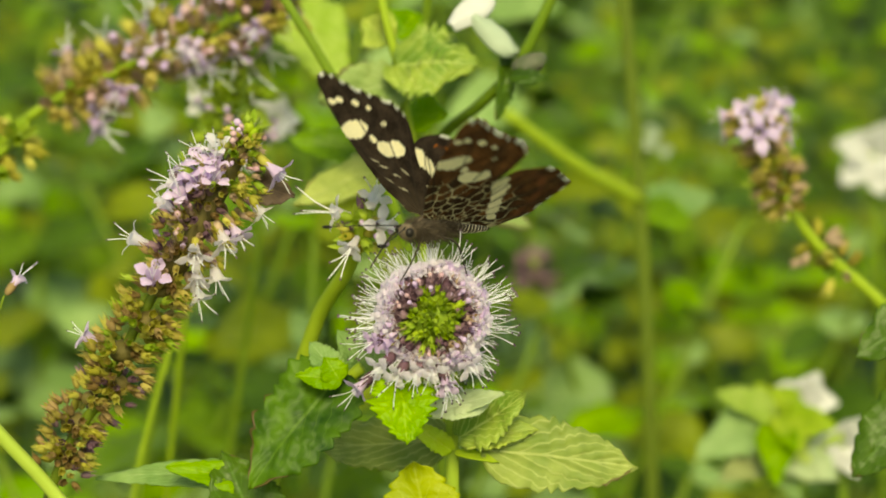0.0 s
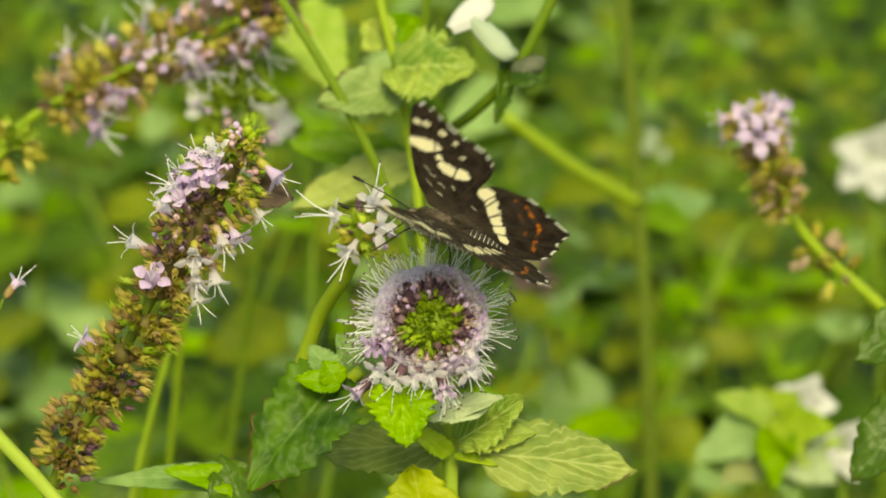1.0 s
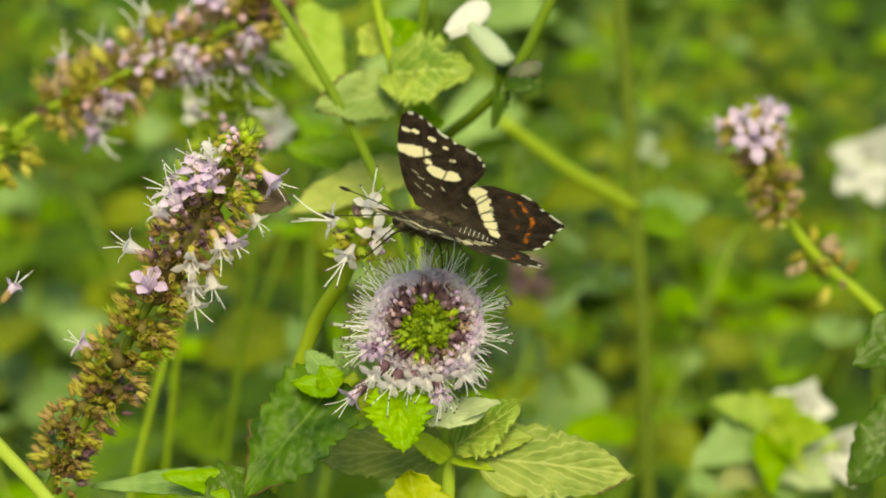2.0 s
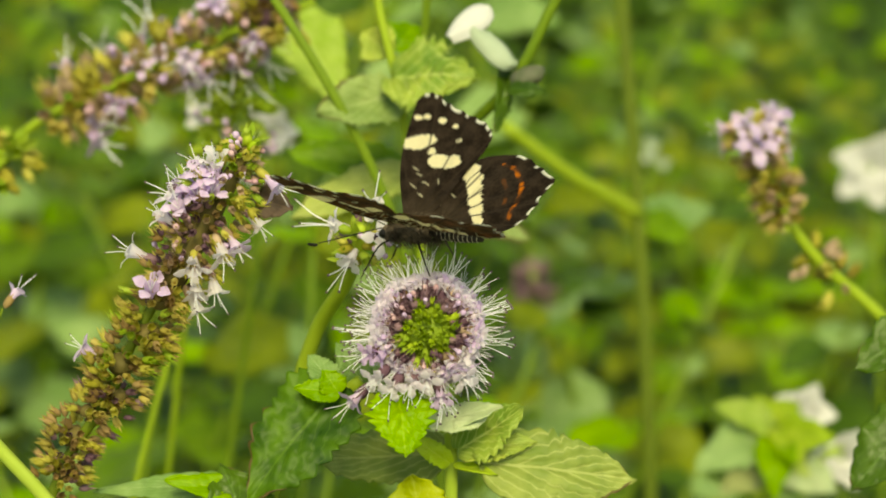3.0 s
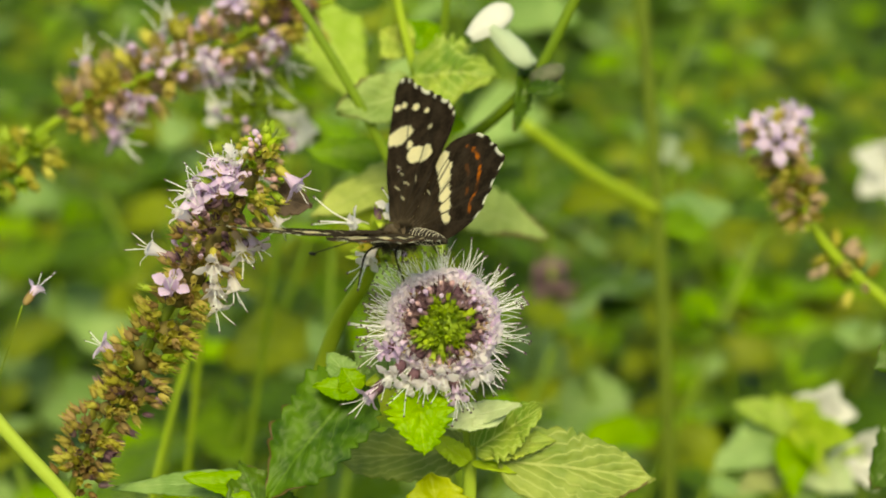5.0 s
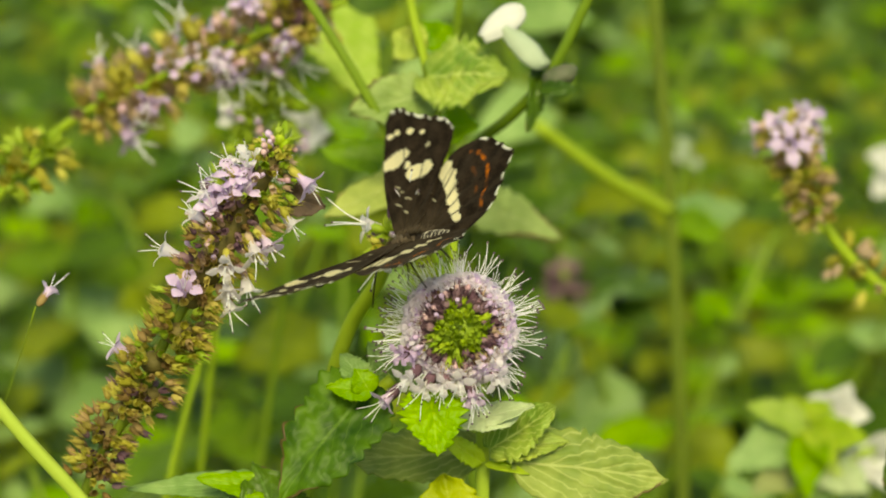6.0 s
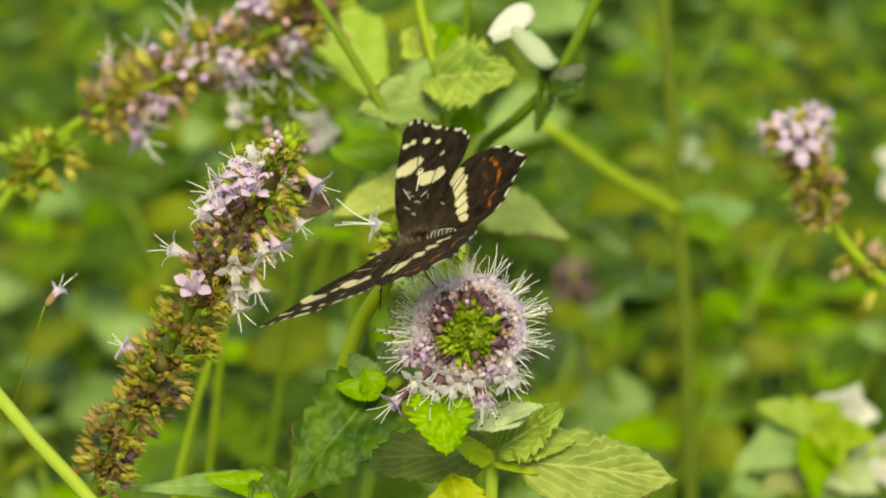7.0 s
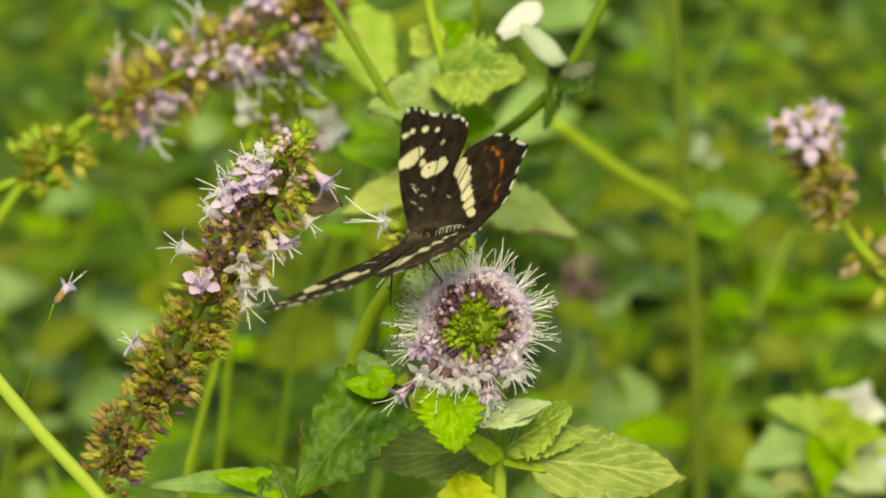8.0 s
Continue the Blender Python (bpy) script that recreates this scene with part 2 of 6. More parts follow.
def leaf_mesh(length, width, mats, bend=0.25, fold=0.25, teeth=9, n=36, m=14, seed=0, quilt=0.02, bite=0.10):
    """A mint leaf along +x with its upper face to +z: ovate, toothed, quilted between the veins."""
    r = random.Random(seed)
    wob = [r.uniform(-1, 1) for _ in range(6)]
    bm = bmesh.new()
    uvl = bm.loops.layers.uv.new("UVMap")
    grid = []
    for i in range(n + 1):
        s = i / n
        w = width / 2 * (math.sin(math.pi * min(1, s ** 0.72 * 0.97 + 0.03)) ** 0.66)
        w *= 1 + bite * (1 + 0.4 * math.sin(13 * s + 5 * wob[5])) * (1 - 2 * abs((s * teeth + 0.25 * math.sin(6 * s + wob[1] * 3)) % 1 - 0.35)) * (0.15 < s < 0.97)
        w *= 1 + 0.05 * math.sin(9 * s + 6 * wob[4]) * (s > 0.1)
        w = max(w, 0.03 * width)
        rowv = []
        for j in range(m + 1):
            v = j / m * 2 - 1
            a = abs(v)
            y = v * w
            z = fold * a * w * (1 - 0.35 * a) - bend * length * s * s * 0.6
            ph = math.pi * (5.4 * s - 2.9 * a + 0.5 + 0.45 * math.sin(5 * s + wob[4] * 5 + 1.5 * v) + (0.3 * wob[2] if v > 0 else -0.3 * wob[3]))
            z += quilt * width * abs(math.sin(ph)) ** 0.8 * (1 - a * a) * math.sin(math.pi * s) * (1 + 0.5 * math.sin(11 * s + 4 * v + 6 * wob[0]))
            z += 0.03 * width * (wob[0] * math.sin(5 * s + 3 * v + wob[1] * 3) + wob[2] * math.sin(9 * s - 4 * v))
            z += 0.035 * width * a * a * (math.sin(15 * s + 7 * wob[1] + (2 if v > 0 else 0)) + 0.7 * math.sin(26 * s + 9 * wob[2] - 3 * v))
            x = length * s - 0.06 * width * a + 0.02 * length * a * math.sin(17 * s + 8 * wob[0] + 3 * v)
            rowv.append((bm.verts.new((x, y + 0.05 * length * wob[3] * s * s, z)), (s, v / 2 + 0.5)))
        grid.append(rowv)
    for i in range(n):
        for j in range(m):
            q = (grid[i][j], grid[i + 1][j], grid[i + 1][j + 1], grid[i][j + 1])
            face = bm.faces.new([a[0] for a in q])
            for lp, a in zip(face.loops, q):
                lp[uvl].uv = a[1]
    bm.normal_update()
    under = [[(bm.verts.new(v.co - v.normal * 0.00018), uv) for v, uv in row] for row in grid]

    def close(*q):
        face = bm.faces.new([a[0] for a in q])
        for lp, a in zip(face.loops, q):
            lp[uvl].uv = a[1]

    for i in range(n):
        for j in range(m):
            close(under[i][j], under[i][j + 1], under[i + 1][j + 1], under[i + 1][j])
        close(grid[i][0], under[i][0], under[i + 1][0], grid[i + 1][0])
        close(grid[i + 1][m], under[i + 1][m], under[i][m], grid[i][m])
    for j in range(m):
        close(grid[0][j + 1], under[0][j + 1], under[0][j], grid[0][j])
        close(grid[n][j], under[n][j], under[n][j + 1], grid[n][j + 1])
    return mesh_of("leaf", bm, *mats)


def span(base, tip, face):
    """Pose of a leaf from its stalk's end to its tip, upper side towards face."""
    b, t = Vector(base), Vector(tip)
    x = (t - b).normalized()
    z = Vector(face)
    z = (z - x * z.dot(x)).normalized()
    y = z.cross(x)
    return Matrix.Translation(b) @ Matrix((x, y, z)).transposed().to_4x4()


# ---- flower parts, shared by all spikes ----
def floret_mesh(mat, open_=1.0, seed=0, slim=1.0):
    r = random.Random(seed)
    bm = bmesh.new()
    n = 8
    prof = [(0.35, 0.0), (0.5, 0.9), (0.75, 1.7), (0.95, 2.2)]
    rings = [[bm.verts.new((a * MM * math.cos(2 * math.pi * k / n), a * MM * math.sin(2 * math.pi * k / n), z * MM)) for k in range(n)] for a, z in prof]
    for a, b in zip(rings, rings[1:]):
        for k in range(n):
            bm.faces.new((a[k], a[(k + 1) % n], b[(k + 1) % n], b[k]))
    for q in range(4):
        ang = q * math.pi / 2 + r.uniform(-0.15, 0.15)
        size = r.uniform(0.9, 1.15)
        c, s = math.cos(ang), math.sin(ang)
        rows = []
        for i in range(5):
            t = i / 4
            out_r = (0.85 + 1.65 * t * open_ * size) * MM
            z = (2.1 + (0.95 - 0.5 * open_) * math.sin(t * 1.6) - 0.35 * t * t * open_) * MM
            wd = (0.42 + 0.32 * math.sin(math.pi * min(1, t * 0.9 + 0.1))) * (1 - 0.75 * max(0, t - 0.6) / 0.4) * MM * size * slim
            rows.append([bm.verts.new((c * out_r - s * w * wd, s * out_r + c * w * wd, z - abs(w) * 0.12 * MM)) for w in (-1, -0.4, 0.4, 1)])
        for a, b in zip(rows, rows[1:]):
            for k in range(3):
                bm.faces.new((a[k], a[k + 1], b[k + 1], b[k]))
    return mesh_of("floret", bm, mat)


def tuft_mesh(seed=0, count=4, length=4.6, thick=0.062):
    """Stamens with dark anthers."""
    r = random.Random(seed)
    bm = bmesh.new()
    tips = []
    for k in range(count):
        a = 2 * math.pi * k / count + r.uniform(-0.4, 0.4)
        ln = length * r.uniform(0.75, 1.15) * MM
        sp = r.uniform(0.15, 0.6)
        tip = Vector((math.cos(a) * sp * ln, math.sin(a) * sp * ln, 1.2 * MM + ln))
        mid = Vector((math.cos(a) * sp * ln * 0.35, math.sin(a) * sp * ln * 0.35, 1.2 * MM + ln * 0.5))
        tube(bm, curve_points([Vector((0, 0, 1.0 * MM)), mid, tip], 3), thick * MM, thick * 0.7 * MM, 5)
        tips.append(tip)
    nf = len(bm.faces)
    for t in tips:
        blob(bm, t, 0.17 * MM, (1.2, 0.8, 1), 6, 4)
    bm.faces.ensure_lookup_table()
    for f in bm.faces[nf:]:
        f.material_index = 1
    return mesh_of("stamen_tuft", bm, FILAMENT, ANTHER)


def calyx_mesh(mat, seed=0, closed=False, tooth=0.85):
    """A small ribbed cup with five teeth."""
    r = random.Random(seed)
    bm = bmesh.new()
    n = 10
    prof = [(0.2, 0), (0.55, 0.4), (0.7, 1.0), (0.72, 1.6), (0.68 if not closed else 0.35, 2.0)]
    rings = []
    for a, z in prof:
        rings.append([bm.verts.new((a * (1 + 0.08 * (-1) ** k) * MM * math.cos(2 * math.pi * k / n), a * (1 + 0.08 * (-1) ** k) * MM * math.sin(2 * math.pi * k / n), z * MM)) for k in range(n)])
    for a, b in zip(rings, rings[1:]):
        for k in range(n):
            bm.faces.new((a[k], a[(k + 1) % n], b[(k + 1) % n], b[k]))
    top = rings[-1]
    for k in range(0, n, 2):
        mid = (top[k].co + top[(k + 1) % n].co) / 2
        tip = bm.verts.new(mid * (1.15 if not closed else 0.5) + Vector((0, 0, (tooth + r.uniform(-0.2, 0.3)) * MM - mid.z * (0.15 if not closed else -0.5))))
        bm.faces.new((top[k], top[(k + 1) % n], tip))
    bm.faces.new(rings[0][::-1])
    return mesh_of("calyx", bm, mat)


def bud_mesh(mat):
    bm = bmesh.new()
    blob(bm, (0, 0, 2.1 * MM), 0.55 * MM, (1, 1, 1.15), 8, 6)
    tube(bm, [Vector((0, 0, 0)), Vector((0, 0, 1.8 * MM))], 0.25 * MM, 0.35 * MM, 6)
    return mesh_of("bud", bm, mat)


def bract_mesh(mat):
    bm = bmesh.new()
    rows = []
    for i in range(6):
        t = i / 5
        w = 0.7 * MM * math.sin(math.pi * (0.15 + 0.85 * t)) ** 0.8
        rows.append([bm.verts.new((v * w, -0.5 * MM * t * t + abs(v) * 0.2 * MM, 3.6 * MM * t)) for v in (-1, 0, 1)])
    for a, b in zip(rows, rows[1:]):
        for k in range(2):
            bm.faces.new((a[k], a[k + 1], b[k + 1], b[k]))
    return mesh_of("bract", bm, mat)


FLORETS = [floret_mesh(PETAL, o, s) for s, o in enumerate((1.0, 0.85, 0.65, 1.1))]
FLORETS_SLIM = [floret_mesh(PETAL, o, s + 30, 0.66) for s, o in enumerate((0.45, 0.6, 0.75))] + [floret_mesh(PETAL_PINK, 0.5, 34, 0.66)]
FLORETS_PINK = [floret_mesh(PETAL_PINK, o, s + 4) for s, o in enumerate((1.0, 0.8, 0.6, 1.1))]
FLORETS_DEEP = [floret_mesh(PETAL_DEEP, o, s + 9) for s, o in enumerate((0.9, 0.7))]
TUFTS = [tuft_mesh(s) for s in range(4)]
TUFTS_BOLD = [tuft_mesh(s + 5, 3, 4.8, 0.095) for s in range(4)]
CALYCES = {k: [calyx_mesh(m, s) for s in range(2)] for k, m in (("olive", CALYX), ("purple", CALYX_PURPLE), ("rust", CALYX_RUST), ("green", BUD_GREEN), ("gold", CALYX_GOLD), ("rosy", CALYX_ROSY), ("lime", BUD_LIME))}
CLOSED = {k: calyx_mesh(m, 5, True) for k, m in (("purple", CALYX_PURPLE), ("green", BUD_GREEN), ("lime", BUD_LIME))}
FINE = {k: [calyx_mesh(m, s + 20, False, 1.5) for s in range(2)] for k, m in (("olive", CALYX), ("rust", CALYX_RUST), ("green", BUD_GREEN), ("gold", CALYX_GOLD), ("rosy", CALYX_ROSY), ("purple", CALYX_PURPLE))}
BUDS = bud_mesh(PETAL_DEEP)
BUDS_PALE = bud_mesh(BUD_PINK)
BRACT = bract_mesh(BUD_GREEN)


def spike(name, line, whorls, radius, base, label, group, tint=("olive", "rust", "purple"), stem_r=0.9, seed=1, tip_green=True, size=1.0, tuft_size=0.95):
    """A mint spike: whorls = (millimetres below the tip, calyces, radius factor, share of open florets)."""
    r = random.Random(seed)
    th = thing(name, base, label, "flower", group)
    b = Vector(base)
    pts = curve_points([Vector(p) - b for p in line], 10)
    bm = bmesh.new()
    tube(bm, pts, stem_r * MM, stem_r * 0.6 * MM, 10, 0.06)
    part("stem", bm, STEM, th)

    def at(u):
        """The place u millimetres below the tip, and the way to the tip."""
        left = u * MM
        for i in range(len(pts) - 1, 0, -1):
            q = (pts[i] - pts[i - 1]).length
            if left <= q:
                break
            left -= q
        return pts[i].lerp(pts[i - 1], min(1, left / q)), (pts[i] - pts[i - 1]).normalized()

    for u, count, rf, share in whorls:
        p, d = at(u)
        o = d.orthogonal().normalized()
        for k in range(count):
            a = 2 * math.pi * (k / count + r.uniform(-0.04, 0.04)) + u * 0.9
            out = (o * math.cos(a) + d.cross(o) * math.sin(a))
            tilt = r.uniform(-0.25, 0.6)
            z = (out + d * tilt).normalized()
            root = p + d * r.uniform(-0.9, 0.9) * MM * size + out * radius * rf * r.uniform(0.15, 0.72) * MM
            sc = size * r.uniform(0.8, 1.2)
            kind = r.choice(tint)
            part("calyx", r.choice(CALYCES[kind]), None, th, "", toward(root, z, r.uniform(0, 6), sc))
            x = r.random()
            if x < share:
                part("floret", r.choice(FLORETS_PINK + FLORETS_DEEP), None, th, "pale lilac floret", toward(root + z * 1.3 * MM * sc, z, r.uniform(0, 6), sc * r.uniform(0.75, 1.1)))
                part("stamen_tuft", r.choice(TUFTS_BOLD), None, th, "long white stamens", toward(root + z * 1.6 * MM * sc, z, r.uniform(0, 6), sc * tuft_size))
            elif x < share + 0.14 * (share > 0.03):
                part("bud", r.choice((BUDS, BUDS_PALE)), None, th, "", toward(root + z * 0.8 * MM * sc, z, 0, sc))
        if share < 0.05:
            for k in range(2):
                a = r.uniform(0, 6.28)
                out = o * math.cos(a) + d.cross(o) * math.sin(a)
                part("bract", BRACT, None, th, "", toward(p + out * radius * rf * 0.4 * MM, out - d * r.uniform(-0.2, 0.6), a, size * r.uniform(0.7, 1.1)))
    if tip_green:
        p, d = at(0.0)
        for k in range(7):
            a = k * 2.4
            o = d.orthogonal().normalized()
            out = o * math.cos(a) + d.cross(o) * math.sin(a)
            part("bract", BRACT, None, th, "", toward(p - d * 1.2 * MM + out * 0.5 * MM, d + out * 0.45, a, 0.8 * size))
    return th


# ---- ground ----
bm = bmesh.new()
bmesh.ops.create_grid(bm, x_segments=60, y_segments=60, size=40)
for v in bm.verts:
    v.co.z = 0.02 * noise.noise(v.co * 0.7) - 0.02
ground = part("ground", bm, SOIL)
tagged(ground, "dark soil below the mint bed", "ground", kind="structure")

# ---- the mint with the visited flower head ----
HEAD_AT = Vector((-0.0012, -0.0165, 0.6142))
HEAD_AXIS = Vector((0.02, -0.93, 0.40)).normalized()
PLANT_BASE = Vector((0.03, 0.06, 0.0))
plant = thing("mint_plant", PLANT_BASE, "green mint plant carrying a round lilac flower head", "plant")


def place_leaf(parent, base, tip, face, width, mat, bend=0.2, fold=0.25, seed=0, label="", n=48, m=16, quilt=0.035, bite=0.10):
    o = Vector(parent.location)
    ln = (Vector(tip) - Vector(base)).length
    me = leaf_mesh(ln, width * MM, (mat,), bend, fold, 10, n, m, seed, quilt, bite)
    return part("leaf", me, None, parent, label, Matrix.Translation(-o) @ span(base, tip, face))


def stalk(parent, pts, r0, r1, mat=STEM, name="stem", per=8):
    o = Vector(parent.location)
    bm = bmesh.new()
    tube(bm, curve_points([Vector(p) - o for p in pts], per), r0 * MM, r1 * MM, 12, 0.07)
    return part(name, bm, mat, parent)


stalk(plant, [PLANT_BASE, (0.012, 0.045, 0.3), (0.0011, -0.0163, 0.5446), (0.0011, -0.0098, 0.5887), (0.0010, -0.0093, 0.5988), (0.0001, -0.0107, 0.6065), HEAD_AT], 1.0, 0.7, STEM_PALE)
place_leaf(plant, (-0.0048, -0.0197, 0.6082), (-0.0039, -0.0267, 0.6038), (0.15, -0.8, 0.55), 6.4, LEAF_LIME, 0.08, 0.3, 3, "bright lime-green leaf", 56, 20, 0.12, 0.26)
place_leaf(plant, (0.0047, -0.0150, 0.6036), (-0.0023, -0.0173, 0.6030), (0, -0.6, 0.8), 3.6, LEAF_GREY, 0.1, 0.2, 4, "pale grey-green leaf")
place_leaf(plant, (-0.0021, -0.0150, 0.6022), (0.0068, -0.0166, 0.6049), (0.1, -0.6, 0.8), 3.0, LEAF_GREY, 0.05, 0.35, 41, "pale grey-green leaf with browned tip", 48, 16, 0.08, 0.12)
place_leaf(plant, (0.0020, -0.0116, 0.5974), (0.0099, -0.0124, 0.6028), (0.45, -0.55, 0.7), 5.4, LEAF_CREST, -0.12, 0.75, 5, "yellow-green folded leaf", 56, 20, 0.06, 0.22)
place_leaf(plant, (0.0026, -0.0120, 0.5966), (0.0107, -0.0112, 0.5992), (0.1, -0.35, 0.93), 4.2, LEAF_CREST, 0.22, 0.6, 42, "yellow-green folded leaf", 48, 18, 0.06, 0.2)
place_leaf(plant, (0.0010, -0.0118, 0.5958), (-0.0034, -0.0136, 0.5999), (-0.2, -0.7, 0.6), 2.4, LEAF_YELLOW, 0.2, 0.5, 43, "yellow-green leaf", 40, 14, 0.1, 0.2)
place_leaf(plant, (0.0014, -0.0116, 0.5955), (0.0063, -0.0143, 0.5962), (0.1, -0.5, 0.8), 1.3, LEAF_YELLOW, 0.2, 0.5, 44, "", 30, 10)
place_leaf(plant, (0.0046, -0.0126, 0.5962), (0.0229, -0.0112, 0.5941), (0.12, -0.72, 0.62), 8.6, LEAF_PALE, 0.1, 0.3, 6, "pale veined leaf", 90, 32, 0.04, 0.12)
place_leaf(plant, (0.0011, -0.0072, 0.5950), (-0.0158, -0.0030, 0.5917), (-0.1, -0.72, 0.65), 7.0, LEAF_PALE, 0.1, 0.25, 7, "dull mottled pale leaf", 56, 20, 0.02, 0.12)
place_leaf(plant, (-0.0015, -0.0255, 0.5895), (-0.0031, -0.0182, 0.5978), (0.1, -0.8, 0.5), 9.5, LEAF_OLIVE, 0.06, 0.25, 8, "olive-yellow leaf", 48, 16, 0.06, 0.14)
place_leaf(plant, (-0.0113, -0.0139, 0.6065), (-0.0219, -0.0235, 0.5979), (-0.1, -0.75, 0.6), 9.6, LEAF_WORN, 0.22, 0.3, 9, "green leaf with withered brown edge", 64, 24, 0.035, 0.16)

head = part("flower_head", bmesh.new(), BUD_GREEN, plant, "round lilac flower head with a green centre")
bmc = bmesh.new()
blob(bmc, (0, 0, -0.2 * MM), 4.0 * MM, (1, 1, 1.15), 24, 16)
bmc.to_mesh(head.data)
bmc.free()
for poly in head.data.polygons:
    poly.use_smooth = True
HEAD_POSE = toward(HEAD_AT - PLANT_BASE, HEAD_AXIS)
head.matrix_basis = HEAD_POSE
N = 560
for i in range(N):
    cosp = 1 - i / N * 1.4
    phi, th = math.acos(cosp), i * 2.399963
    z = Vector((math.sin(phi) * math.cos(th), math.sin(phi) * math.sin(th), cosp))
    deg = math.degrees(phi) + rng.uniform(-7, 7)
    z = (z + Vector((rng.uniform(-1, 1), rng.uniform(-1, 1), rng.uniform(-1, 1))) * 0.07).normalized()
    above = (HEAD_POSE.to_3x3() @ z).z
    inner, outer = 36 - 4 * above, 56 + 8 * above
    root = z * (3.4 if deg > outer else 4.7 - 0.008 * max(0, deg)) * MM
    wild = Vector((rng.uniform(-1, 1), rng.uniform(-1, 1), rng.uniform(-1, 1)))
    if deg < inner:
        part("calyx", rng.choice((CLOSED["green"], CALYCES["green"][0], FINE["green"][0], CALYCES["lime"][1])), None, head, "", toward(root * rng.uniform(0.92, 1.1), (z + wild * 0.4).normalized(), th, rng.uniform(0.26, 0.44) + deg / 260))
    elif deg < outer:
        part("calyx", rng.choice((CLOSED["purple"], CALYCES["purple"][0], FINE["purple"][1], CLOSED["purple"], FINE["rosy"][0] if above < 0.3 else FINE["purple"][0])), None, head, "", toward(root, (z + wild * 0.25).normalized(), th, rng.uniform(0.4, 0.68)))
        if rng.random() < 0.22:
            part("bud", rng.choice((BUDS, BUDS, BUDS_PALE)), None, head, "violet bud", toward(root + z * rng.uniform(0.1, 0.6) * MM, z, th, rng.uniform(0.4, 0.66)))
    else:
        if rng.random() < 0.45:
            part("calyx", rng.choice(CALYCES[rng.choice(("purple", "rosy", "rust", "olive"))]), None, head, "", toward(root, z, th, rng.uniform(0.7, 0.95)))
        x = rng.random()
        lift = rng.uniform(0.2, 1.45) if deg > outer + 8 else rng.uniform(0.6, 1.4)
        for k in range(2):
            if rng.random() < (0.92 if above > 0 else 0.7):
                zz = (z + Vector((rng.uniform(-1, 1), rng.uniform(-1, 1), rng.uniform(-1, 1))) * 0.3).normalized()
                part("floret", rng.choice(FLORETS_SLIM), None, head, "pale lilac floret", toward(root + z * lift * rng.uniform(0.6, 1.1) * MM, zz, th + k, rng.uniform(0.55, 0.82)))
        if 0.3 < x < 0.58 and deg > 72:
            part("stamen_tuft", rng.choice(TUFTS), None, head, "white stamens with dark anthers", toward(root + z * (lift + 0.3) * MM, (z + wild * 0.14).normalized(), th, rng.uniform(0.52, 0.84)))

for p, sc in (((-0.0096, -0.0201, 0.6070), 0.85), ((0.0004, -0.0219, 0.6080), 0.85), ((-0.0071, -0.0221, 0.6104), 0.8), ((-0.0012, -0.0232, 0.6104), 0.75), ((-0.0051, -0.0225, 0.6094), 0.75), ((0.0031, -0.0212, 0.6100), 0.8), ((-0.0082, -0.0202, 0.6126), 0.7), ((-0.0030, -0.0233, 0.6100), 0.7)):
    local = HEAD_POSE.inverted() @ (Vector(p) - PLANT_BASE)
    z = (local + Vector((0, 0, 3.0 * MM))).normalized()
    part("calyx", CALYCES["purple"][0], None, head, "", toward(local - z * 3.2 * MM, z, 0, 0.9))
    part("floret", rng.choice(FLORETS_DEEP + FLORETS[:1]), None, head, "violet star-shaped floret", toward(local - z * 2.0 * MM, z, rng.uniform(0, 6), sc))
    part("stamen_tuft", rng.choice(TUFTS), None, head, "white stamens with dark anthers", toward(local - z * 1.6 * MM, z, rng.uniform(0, 6), 0.7))

